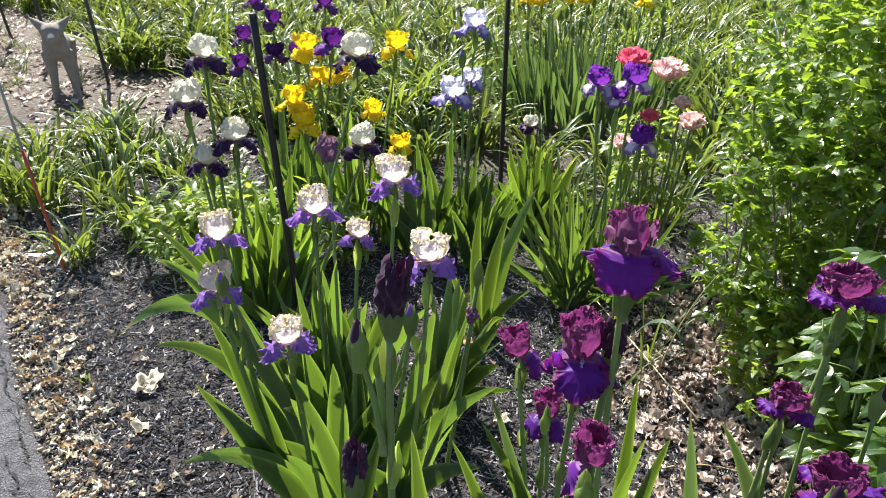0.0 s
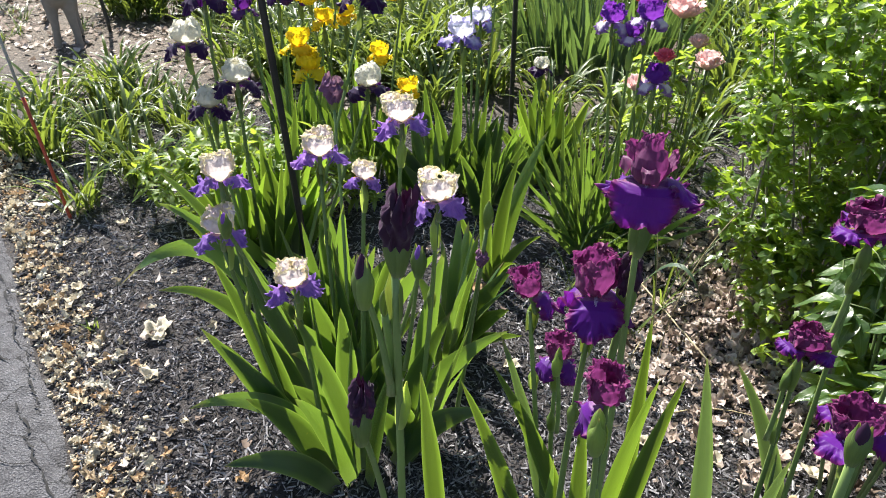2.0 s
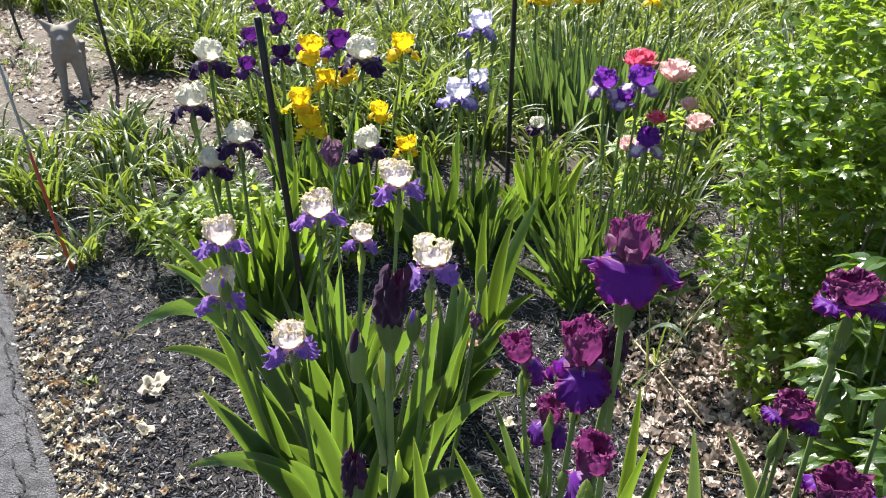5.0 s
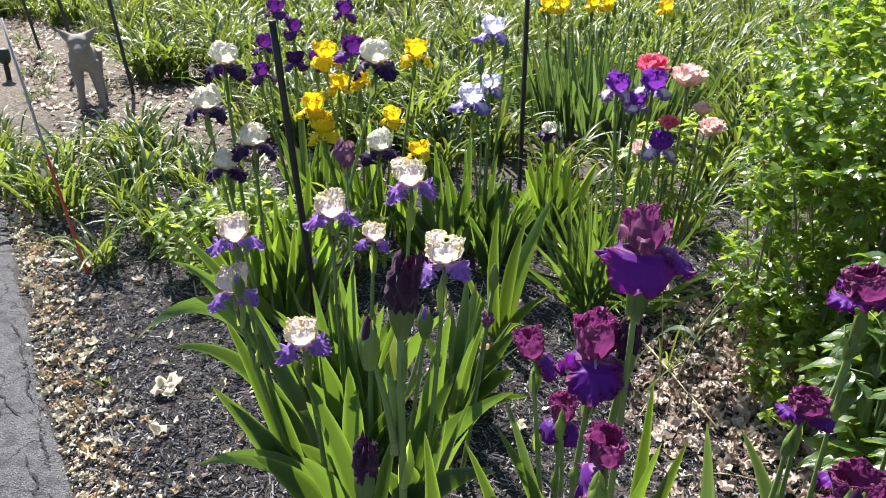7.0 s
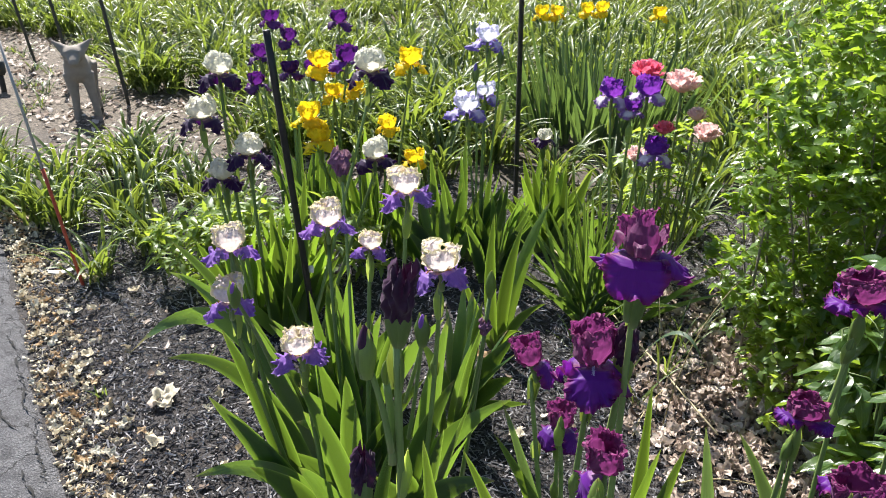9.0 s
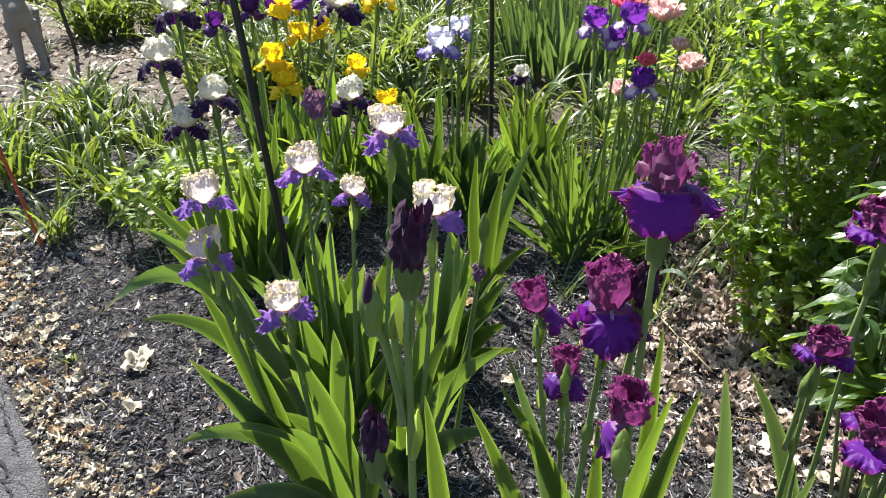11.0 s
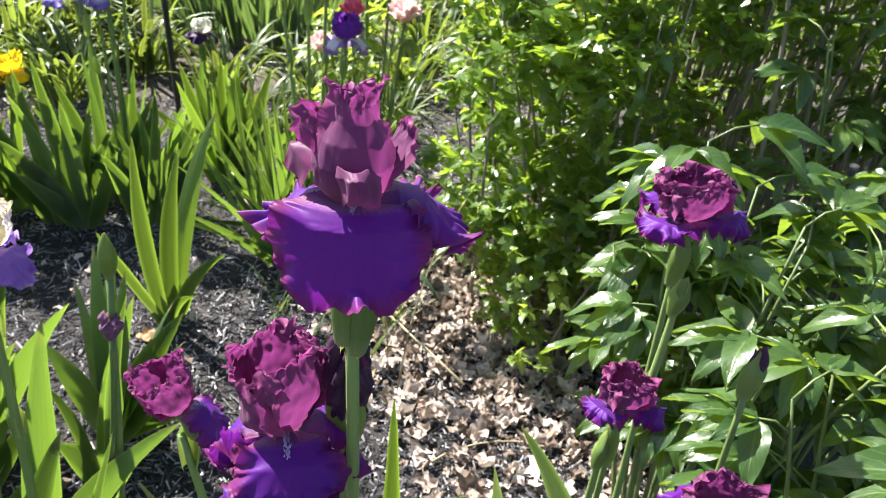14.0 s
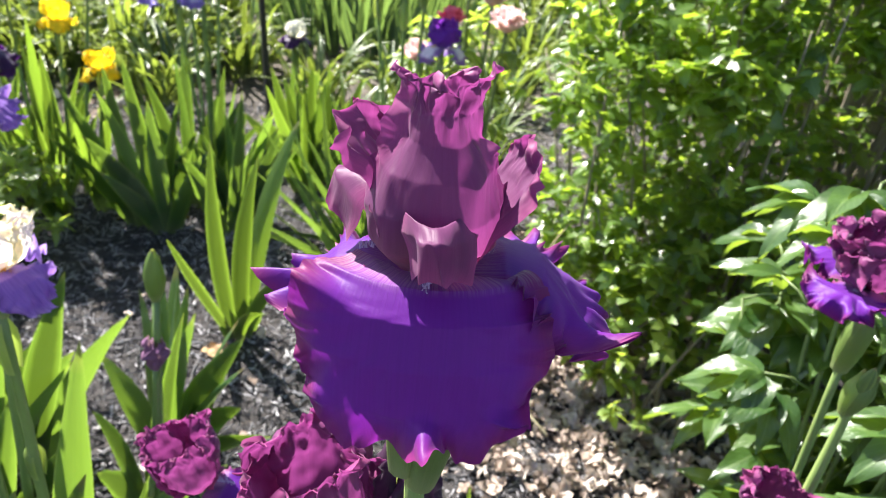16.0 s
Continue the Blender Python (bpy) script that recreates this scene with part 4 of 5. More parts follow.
        def fn(u, v):
            a = math.pi * v
            r = L * 0.5 * u * (0.8 + 0.13 * math.cos(5 * a + sd) * u + 0.35 * noise.noise((math.cos(a) * 1.6, math.sin(a) * 1.6, sd)))
            p, q = r * math.cos(a), 0.8 * r * math.sin(a)
            return (p, q, max(0.001, 0.006 + L * (0.28 * noise.noise((p / L * 4, q / L * 4, sd)) + 0.12 * noise.noise((p / L * 11, q / L * 11, sd)) + 0.12 * u * u)))
        me = sheet("fallen_leaf", fn, [i / 7 for i in range(8)], [-1 + j / 11 for j in range(23)], M["pale_litter"])
        ob = put("fallen_leaf", me, None, pose(x, y, ground_z(x, y) + 0.008, 0, 0, rnd.uniform(0, 360)))
        tagged(ob, "pale curled fallen leaf lying on the dark mulch", "leaf", "fallen leaves")


mulch()
litter()

# ---- irises ----
G_IRIS = "bearded irises in the bed"


def hero():
    """The tall maroon and violet iris that the walk ends at."""
    pl = thing("iris_plant", 0.28, 0.80, 0, "tall bearded iris, ruffled maroon standards and violet falls in full bloom", "iris", G_IRIS)
    c = Vector(local(pl, (0.288, 0.720, 1.048)))
    st = stalk(pl, (0.025, -0.03, 0), c - Vector((0.0, 0.0, 0.05)), (0.012, 0.004, 0), 0.0066, 1)
    put("spathe", SPATHE_BIG, st, pose(c.x - 0.004, c.y, c.z - 0.110, 0, -4, 195) @ Matrix.Diagonal((0.9, 0.9, 1.15, 1)))
    put("spathe", SPATHE_BIG, st, pose(c.x + 0.004, c.y - 0.002, c.z - 0.118, 0, 5, 330) @ Matrix.Diagonal((0.9, 0.9, 1.2, 1)))
    f = put("flower", FLOWER_MESH["purple"]["ovary"], pl, pose(*c, 0, 0, 0))
    S, F = M["purple_std"], M["purple_fall"]
    # the front fall hangs towards the drive as a broad apron; two narrower ones stand out to the sides
    front = apron_petal("fall", F, (0.010, 0.026, 0.037, 0.044, 0.047, 0.046), (0.0, -0.003, 0.005, 0.020, 0.038, 0.053), (0.028, 0.042, 0.047, 0.049, 0.047, 0.040), 0.6, 0.30, 0.0, 0.0050, 0.018, 70, 111, 1.0, 0.74)
    left = apron_petal("fall", F, (0.010, 0.026, 0.040, 0.050, 0.057, 0.061), (0.0, -0.003, 0.002, 0.011, 0.022, 0.033), (0.011, 0.017, 0.022, 0.024, 0.023, 0.018), 2.9, 0.10, 0.22, 0.0075, 0.006, 46, 75, 0.90, 0.5)
    right = apron_petal("fall", F, (0.010, 0.028, 0.044, 0.055, 0.063, 0.068), (0.0, -0.006, -0.002, 0.008, 0.021, 0.034), (0.011, 0.019, 0.026, 0.030, 0.029, 0.022), 7.4, 0.10, 0.22, 0.0075, 0.006, 46, 65, 1.0, 0.5)
    for me, a, roll in ((front, 257, 0), (left, 163, 0), (right, 352, 0)):
        put("fall", me, f, pose(0, 0, 0, roll, 0, a))
        put("beard", FLOWER_MESH["purple"]["beard"], f, pose(0, 0, 0, 0, 0, a) @ Matrix.Scale(0.6, 4))
    column = upright_petal("standard", S, 0.078, (0.012, 0.0232, 0.0248, 0.0205, 0.0125, 0.0105, 0.0125, 0.0120), (80, 98, 100, 94, 100, 108, 110), 5.2, 0.0058, 0.60, 0.0050, 0.0022, 0.0, 90, 151, 1.0, (0.0, 0.012, 0.026, 0.040, 0.051, 0.061, 0.0700, 0.0750))
    wing = upright_petal("standard", S, 0.058, (0.010, 0.021, 0.023, 0.020, 0.023, 0.029, 0.033), (50, 62, 58, 40, 34, 34), 1.4, 0.0058, 0.55, 0.004, 0.0014, 0.14, 46, 71)
    wing2 = upright_petal("standard", S, 0.049, (0.010, 0.021, 0.023, 0.024, 0.030, 0.034, 0.034), (50, 62, 58, 40, 32, 26), 8.6, 0.0040, 0.60, 0.004, 0.0014, 0.20, 46, 61)
    for me, a, roll in ((column, 262, 0), (wing, 150, 0), (wing2, 4, 0)):
        put("standard", me, f, pose(0, 0, 0, roll, 0, a))
    # the style arm under the column: its crest curls over like a hood
    def hood(u, v):
        w = along((0.006, 0.009, 0.0115, 0.012, 0.009), u)
        x, z = along((0.020, 0.0275, 0.032, 0.040, 0.041), u), along((0.002, 0.016, 0.030, 0.028, 0.015), u)
        k = max(0.0, u - 0.4) * 1.7
        return (x - 1.5 * w * v * v + 0.003 * k * ripple(v * 1.6, u * 2, 3.0), v * w + 0.004 * k + 0.003 * k * ripple(v * 1.5 + 4, u * 2, 7.0), z - 0.9 * k * w * v * v + 0.003 * k * ripple(v * 2.0, u * 3, 1.0))
    arm = sheet("style_arm", hood, [i / 24 for i in range(25)], [-1 + j / 12 for j in range(25)], S)
    for a in (257, 146, 20):
        put("style_arm", arm, f, pose(0, 0, 0.001, 0, 0, a))
    cam.data.dof.focus_object = f
    # side blooms and buds of the same clump
    stem_flower(pl, "purple", (0.247, 0.762, 0.828), 257, (4, -3), (0.25, 0.83), 0.92, 0.0066, falls=(0, 1, 2))
    stem_flower(pl, "purple", (0.157, 0.935, 0.705), 340, (6, -16), (0.235, 0.95), 0.72, 0.0062, shape=(0.9, 0.8), falls=(0,), lift=6)
    stem_flower(pl, "purple", (0.229, 1.0, 0.510), 205, (4, -4), (0.26, 0.97), 0.74, 0.0062, shape=(0.9, 0.8), falls=(0, 1), lift=10)
    stem_flower(pl, "purple", (0.262, 0.622, 0.730), 190, (0, 3), (0.28, 0.70), 0.80, 0.0066, shape=(0.95, 0.7), falls=(0,), lift=18)
    bud_on(pl, WILT[1], (0.296, 0.765, 0.820), (3, 4), (0.285, 0.80, 0.55), True, 1.05, r=0.0075, name="wilted_bloom")
    bud_on(pl, BUD["green"], (0.224, 0.955, 0.525), (6, -4), (0.24, 0.95, 0.35), True, 0.8)
    bud_on(pl, BUD["green"], (0.250, 0.585, 0.690), (0, 3), (0.265, 0.62, 0.5), True, 1.1)
    # sword leaves round the stalks, the glaucous ones farther from the path
    for base, tip, w, m in (((0.0, 0.87), (-0.043, 0.85, 0.572), 0.040, "young_leaf"), ((0.20, 0.84), (0.036, 0.82, 0.582), 0.040, "young_leaf"), ((0.30, 0.92), (0.092, 0.90, 0.56), 0.040, "young_leaf"), ((0.25, 0.93), (0.105, 0.95, 0.60), 0.030, "blue_leaf"), ((0.29, 0.82), (0.262, 0.80, 0.577), 0.030, "young_leaf"), ((0.41, 0.97), (0.392, 0.95, 0.663), 0.028, "young_leaf"), ((0.37, 0.87), (0.447, 0.85, 0.601), 0.034, "young_leaf"), ((0.34, 0.90), (0.41, 0.88, 0.57), 0.030, "young_leaf"), ((0.55, 0.82), (0.457, 0.80, 0.690), 0.034, "blue_leaf"), ((0.80, 1.02), (0.594, 1.0, 0.528), 0.036, "blue_leaf"), ((0.12, 0.80), (0.02, 0.74, 0.34), 0.034, "young_leaf"), ((0.33, 0.78), (0.36, 0.72, 0.42), 0.030, "young_leaf")):
        b, t = Vector(local(pl, (*base, 0))), Vector(local(pl, tip))
        put("leaf", blade("leaf", b, t, (0.18 * (b.x - t.x), 0.1 * (b.y - t.y), 0.04), 1.15 * w, (0.95, -0.25, 0), M[m], n=13, across=5), pl)
    fan(pl, -0.05, 0.02, 5, 0.40, 0.03, M["iris_leaf"], 20, 0.5)
    fan(pl, 0.08, 0.06, 5, 0.36, 0.028, M["blue_leaf"], -30, 0.5)


hero()


def maroon_side():
    """Spent and budding stalks of the maroon iris, close to the drive."""
    pl = thing("iris_plant", -0.08, 0.62, 0, "maroon bearded iris with rolled wilted blooms, swelling buds and green sheaths", "iris", G_IRIS)
    st = stalk(pl, local(pl, (-0.05, 0.66, 0)), local(pl, (-0.042, 0.55, 0.98)), (0.0, 0.02, 0), 0.0075, 2, big=True)
    bud_on(pl, WILT[0], (-0.039, 0.55, 1.005), (4, 3), None, True, 1.05, name="wilted_bloom")
    bud_on(pl, BUD["purple"], (-0.086, 0.56, 0.945), (0, -8), (-0.055, 0.57, 0.78), True, 1.0)
    bud_on(pl, WILT[1], (-0.080, 0.48, 0.775), (0, -2), (-0.06, 0.56, 0.5), True, 0.95, name="wilted_bloom")
    bud_on(pl, BUD["green"], (-0.064, 0.59, 0.885), (0, 8), (-0.055, 0.58, 0.75), False, 0.85, r=0.007)
    for h, (x, y) in ((0.34, (0.0, 0.1)), (0.3, (-0.05, 0.12))):
        fan(pl, x, y, 4, h, 0.032, M["iris_leaf"], 10, 0.6)


maroon_side()


def maroon_right():
    pl = thing("iris_plant", 0.68, 0.86, 0, "bearded iris stalks with ruffled maroon blooms and pale green buds", "iris", G_IRIS)
    stem_flower(pl, "cup", (0.734, 0.95, 0.872), 205, (4, 2), (0.745, 0.94), 0.86, 0.0056, shape=(1.15, 1.0), lift=-12)
    stem_flower(pl, "cup", (0.645, 0.87, 0.672), 200, (0, -6), (0.655, 0.88), 0.68, 0.0056, shape=(1.1, 0.9), falls=(0, 1), lift=-10)
    stem_flower(pl, "cup", (0.690, 0.715, 0.620), 222, (4, 5), (0.70, 0.74), 0.90, 0.0060)
    bud_on(pl, BUD["purple"], (0.530, 0.45, 0.835), (0, 0), (0.545, 0.46, 0.0), True, 0.85, r=0.0075)
    bud_on(pl, BUD["purple"], (0.779, 0.827, 0.725), (0, 4), (0.80, 0.83, 0.0), True, 0.95)
    bud_on(pl, BUD["green"], (0.70, 0.89, 0.80), (0, 10), (0.69, 0.885, 0.68), True, 0.7)
    bud_on(pl, BUD["green"], (0.63, 0.865, 0.60), (0, -10), (0.63, 0.87, 0.45), True, 0.7)
    for b, t, w in (((0.62, 0.82), (0.60, 0.705, 0.56), 0.03), ((0.70, 0.80), (0.80, 0.66, 0.5), 0.03), ((0.60, 0.70), (0.68, 0.45, 0.5), 0.03)):
        b, t = Vector(local(pl, (*b, 0))), Vector(local(pl, t))
        put("leaf", blade("leaf", b, t, (0.3 * (b.x - t.x), 0.2 * (b.y - t.y), 0.05), w, (0.9, -0.4, 0), M["blue_leaf"], n=11), pl)
    fan(pl, 0.02, -0.03, 5, 0.42, 0.03, M["blue_leaf"], 30, 0.6)


maroon_right()


def lavender():
    pl = thing("iris_plant", -0.30, 1.25, 0, "bearded iris clump, cream standards edged yellow over lavender falls", "iris", G_IRIS)
    for p, az, tilt, foot, sc in (((-0.398, 1.56, 0.695), 232, (8, -4), (-0.33, 1.42), 0.98), ((-0.040, 1.12, 0.800), 214, (6, 2), (-0.10, 1.20), 0.88), ((-0.517, 1.17, 0.792), 240, (12, -6), (-0.42, 1.22), 0.84), ((-0.510, 1.12, 0.692), 226, (8, -4), (-0.40, 1.20), 0.82), ((-0.350, 1.09, 0.588), 224, (8, 4), (-0.33, 1.16), 0.84), ((-0.156, 1.42, 0.856), 216, (6, 2), (-0.2, 1.38), 0.90), ((-0.252, 1.42, 0.700), 210, (6, -8), (-0.26, 1.36), 0.66)):
        stem_flower(pl, "lavender", p, az, tilt, foot, sc, 0.007)
    bud_on(pl, WILT[2], (-0.397, 1.75, 0.775), (0, -4), (-0.33, 1.5, 0.2), True, 0.95, name="wilted_bloom")
    bud_on(pl, BUD["lavender"], (-0.470, 1.05, 0.745), (0, 12), (-0.42, 1.12, 0.5), True, 0.9)
    bud_on(pl, BUD["lavender"], (-0.076, 1.10, 0.655), (0, 2), (-0.12, 1.18, 0.3), True, 1.1)
    bud_on(pl, BUD["green"], (0.062, 1.30, 0.645), (0, 4), (0.0, 1.30, 0.0), False, 1.3, r=0.0065)
    bud_on(pl, BUD["green"], (-0.075, 1.11, 0.64), (0, 14), (-0.13, 1.19, 0.4), True, 0.7)
    bud_on(pl, WILT[2], (0.052, 1.29, 0.545), (0, 8), (0.02, 1.30, 0.3), False, 0.5, name="wilted_bloom")
    keys = (((-0.44, 1.44), (-0.880, 1.30, 0.414), 0.052, 0.52), ((-0.40, 1.30), (-0.724, 1.20, 0.473), 0.042, 0.26), ((-0.42, 1.40), (-0.800, 1.45, 0.676), 0.046, 0.16),
            ((-0.42, 1.38), (-0.793, 1.40, 0.608), 0.046, 0.26), ((-0.34, 1.16), (-0.575, 1.08, 0.46), 0.052, -0.04), ((-0.40, 1.20), (-0.54, 1.12, 0.62), 0.047, 0.02),
            ((-0.30, 1.14), (-0.625, 1.05, 0.238), 0.047, 0.20), ((-0.22, 1.12), (-0.345, 1.05, 0.54), 0.044, 0.02), ((-0.36, 1.14), (-0.545, 1.10, 0.41), 0.045, 0.02),
            ((-0.15, 1.25), (0.132, 1.30, 0.352), 0.047, 0.10), ((-0.16, 1.20), (-0.007, 1.15, 0.506), 0.050, 0.02), ((-0.12, 1.28), (-0.036, 1.30, 0.586), 0.048, 0.02),
            ((-0.20, 1.08), (-0.121, 1.00, 0.449), 0.046, 0.02), ((-0.24, 1.08), (-0.34, 0.98, 0.36), 0.050, 0.05), ((-0.30, 1.10), (-0.46, 1.0, 0.33), 0.052, 0.06),
            ((-0.14, 1.15), (0.10, 1.12, 0.24), 0.050, 0.10), ((-0.28, 1.05), (-0.52, 0.96, 0.15), 0.050, 0.10), ((-0.26, 1.14), (-0.22, 1.06, 0.50), 0.050, 0.0))
    for b, t, w, up in keys:
        b, t = Vector(local(pl, (*b, 0))), Vector(local(pl, t))
        d = t - b
        h = Vector((d.x, d.y, 0)).normalized() if Vector((d.x, d.y, 0)).length > 0.03 else Vector((1, -0.2, 0))
        side = h * d.z - Vector((0, 0, 1)) * d.dot(h) + Vector((0.05, -0.12, 0.1))
        put("leaf", blade("leaf", b, t, (-0.14 * d.x, -0.14 * d.y, up), 1.2 * w, side, M["iris_leaf"], n=13, across=5, fold=0.14), pl)
    rnd = random.Random(8)
    for i in range(15):
        x, y = rnd.uniform(-0.16, 0.26), rnd.uniform(-0.08, 0.46)
        fan(pl, x, y, 5, rnd.uniform(0.35, 0.44) + 0.22 * y, 0.058, M["iris_leaf"], rnd.uniform(-85, 85), 0.62, (x * 0.7, y * 0.2), rnd)


lavender()


def clump(x, y, label, mat, n, height, width, radius, seed, leaves=5, spread=0.45):
    pl = thing("iris_plant", x, y, 0, label, "iris", G_IRIS)
    rnd = random.Random(seed)
    for i in range(n):
        a, r = rnd.uniform(0, 6.28), radius * rnd.random() ** 0.6
        px, py = r * math.cos(a), r * math.sin(a)
        fan(pl, px, py, leaves, height * rnd.uniform(0.8, 1.1), width, mat, rnd.uniform(-60, 60), spread, (px * 0.6, py * 0.6), rnd)
    return pl


pl = clump(-0.80, 2.15, "bearded iris clump, white standards over inky purple falls", M["young_leaf"], 8, 0.55, 0.046, 0.17, 31)
for p, a, k in (((-0.838, 2.0, 1.005), 230, 1.0), ((-0.89, 1.95, 0.872), 224, 1.0), ((-0.74, 1.93, 0.765), 236, 1.0), ((-0.834, 1.92, 0.682), 222, 0.9), ((-0.421, 2.35, 0.955), 330, 1.22), ((-0.34, 1.97, 0.758), 216, 0.95)):
    stem_flower(pl, "white", p, a, (0, 0), (-0.8 + (p[0] + 0.8) * 0.45, 2.08), k, 0.007)
pl = clump(-0.95, 3.25, "bearded iris clump with small dark violet and white blooms", M["iris_leaf"], 7, 0.5, 0.042, 0.2, 37)
for i, p in enumerate(((-1.12, 3.2, 0.825), (-0.979, 3.2, 0.905), (-1.052, 3.2, 0.99), (-0.946, 3.1, 0.775), (-1.045, 2.9, 0.76), (-0.84, 3.1, 0.78), (-0.705, 3.1, 1.01), (-0.635, 2.9, 0.875))):
    stem_flower(pl, "ink" if i != 7 else "dark", p, 230 + 37 * i, (0, 0), (-0.95 + (p[0] + 0.95) * 0.5, 3.15), 0.95 if i != 7 else 1.15)
pl = clump(-0.55, 2.95, "bearded iris clump with bright golden yellow blooms", M["young_leaf"], 9, 0.5, 0.044, 0.25, 41)
for i, p in enumerate(((-0.389, 3.1, 0.838), (-0.765, 2.95, 0.84), (-0.796, 2.85, 0.628), (-0.743, 2.8, 0.545), (-0.708, 2.95, 0.715), (-0.624, 3.0, 0.728), (-0.461, 2.9, 0.588), (-0.319, 2.75, 0.492))):
    stem_flower(pl, "yellow", p, 240 + 29 * i, (0, 0), (-0.55 + (p[0] + 0.55) * 0.5, 2.92), 1.05 if i < 4 else 0.8)
pl = clump(-0.12, 2.72, "bearded iris clump, pale blue standards over blue violet falls", M["iris_leaf"], 11, 0.52, 0.052, 0.2, 43)
for p, a, k in (((-0.028, 2.85, 0.99), 330, 0.95), ((-0.10, 2.80, 0.705), 205, 1.15), ((-0.03, 2.86, 0.76), 330, 0.85)):
    stem_flower(pl, "blue", p, a, (0, 0), (-0.03, 2.8), k)
bud_on(pl, BUD["blue"], (-0.07, 2.8, 0.86), (0, 0), (-0.05, 2.8, 0.3), True, 1.0)
bud_on(pl, BUD["blue"], (0.03, 2.8, 0.93), (0, 4), (0.0, 2.8, 0.4), True, 1.0)
pl = clump(0.28, 3.05, "iris fans with a single small white and violet bloom", M["young_leaf"], 5, 0.5, 0.05, 0.12, 47)
stem_flower(pl, "white", (0.239, 3.0, 0.538), 255, (0, 0), (0.25, 3.02), 0.78)
pl = clump(0.085, 2.10, "young iris fan with bright green upright leaves, no bloom", M["young_leaf"], 1, 0.16, 0.03, 0.01, 49)
for b, t, w, up in (((0.070, 2.08), (0.050, 2.08, 0.545), 0.046, 0.02), ((0.100, 2.10), (0.250, 2.28, 0.525), 0.050, 0.10), ((0.090, 2.09), (0.150, 2.12, 0.490), 0.048, 0.04), ((0.10, 2.08), (0.24, 1.98, 0.26), 0.034, 0.06), ((0.07, 2.08), (-0.05, 2.0, 0.34), 0.036, 0.05), ((0.085, 2.07), (0.17, 1.95, 0.16), 0.030, 0.06)):
    b, t = Vector(local(pl, (*b, 0))), Vector(local(pl, t))
    put("leaf", blade("leaf", b, t, (-0.03, 0, up), w, (1, -0.35, 0), M["young_leaf"], n=13, across=5), pl)
pl = clump(0.52, 2.42, "iris clump with narrow grassy leaves and violet and white blooms", M["grassy_leaf"], 14, 0.58, 0.020, 0.16, 53, 7, 0.85)
for p, a, k in (((0.432, 2.33, 0.900), 200, 1.0), ((0.552, 2.33, 0.910), 320, 1.05), ((0.585, 2.23, 0.728), 330, 0.95), ((0.50, 2.30, 0.86), 250, 0.75)):
    stem_flower(pl, "violet", p, a, (0, 0), (0.53, 2.4), k)
pl = clump(0.70, 4.95, "tall iris bed with grey green leaves and golden blooms", M["blue_leaf"], 52, 0.66, 0.034, 0.62, 59, 5, 0.28)
for i, p in enumerate(((0.344, 5.0, 0.82), (1.028, 5.0, 0.83), (0.651, 5.0, 0.85), (0.55, 5.0, 0.84), (0.25, 5.0, 0.82))):
    stem_flower(pl, "yellow", p, 77 * i, (0, 0), (0.6 + (p[0] - 0.6) * 0.8, 5.0), 0.9)
rnd = random.Random(61)
for i in range(16):
    x, y, z = rnd.uniform(0.2, 1.2), rnd.uniform(4.7, 5.2), rnd.uniform(0.6, 0.86)
    bud_on(pl, BUD["green"], (x, y, z), (0, 0), (x + rnd.uniform(-0.05, 0.05), y, 0.0), True, 1.0)


# ---- peonies ----
def peony_leaf_mesh(mat, L=0.11, W=0.032, seed=0):
    rnd = random.Random(seed)
    c = rnd.uniform(0.2, 0.5)
    def fn(u, v):
        w = W * math.sin(math.pi * u ** 0.8) ** 0.8 * (1 - 0.25 * u)
        return (L * u, v * w, -c * L * u * u + 0.35 * abs(v) * w + 0.004 * math.sin(9 * u + 3 * v + seed))
    return sheet("leaf", fn, [i / 8 for i in range(9)], [-1, -0.5, 0, 0.5, 1], mat)


PEONY_LEAF = [peony_leaf_mesh(M["peony_leaf"], 0.116, 0.027, i) for i in range(4)]
PEONY_SMALL = [peony_leaf_mesh(M["herb_leaf"], 0.085, 0.02, 9 + i) for i in range(3)]


def peony_plant(x, y, radius, height, stems, meshes, seed, label):
    pl = thing("peony_plant", x, y, 0, label, "peony")
    rnd = random.Random(seed)
    for i in range(stems):
        a, r = rnd.uniform(0, 6.28), radius * rnd.random() ** 0.5
        top = Vector((r * math.cos(a), r * math.sin(a), height * rnd.uniform(0.75, 1.05)))
        foot = Vector((top.x * 0.3, top.y * 0.3, 0))
        put("stem", tube("stem", bez(foot, (foot + top) / 2 + Vector((0, 0, 0.05)), top, 6), [0.005, 0.005, 0.0045, 0.004, 0.0035, 0.003, 0.002], M["green_stem"], 6), pl)
        for t in (0.45, 0.62, 0.78, 0.9, 1.0):
            p = foot.lerp(top, t) + Vector((0, 0, 0.03 * (1 - t)))
            az = rnd.uniform(0, 360)
            reach = rnd.uniform(0.05, 0.11) * (1.2 - 0.4 * t)
            q = p + Vector((math.cos(radians(az)) * reach, math.sin(radians(az)) * reach, 0.03))
            put("leaf_stalk", tube("leaf_stalk", [p, (p + q) / 2 + Vector((0, 0, 0.008)), q], [0.002, 0.0018, 0.0015], M["green_stem"], 5), pl)
            for d in (-62, -28, 0, 28, 62):
                k = rnd.uniform(0.75, 1.1) * (1.0 if d == 0 else 0.85)
                put("leaf", rnd.choice(meshes), pl, pose(*q, rnd.uniform(-20, 20), rnd.uniform(-15, 25), az + d + rnd.uniform(-8, 8)) @ Matrix.Scale(k, 4))
    return pl


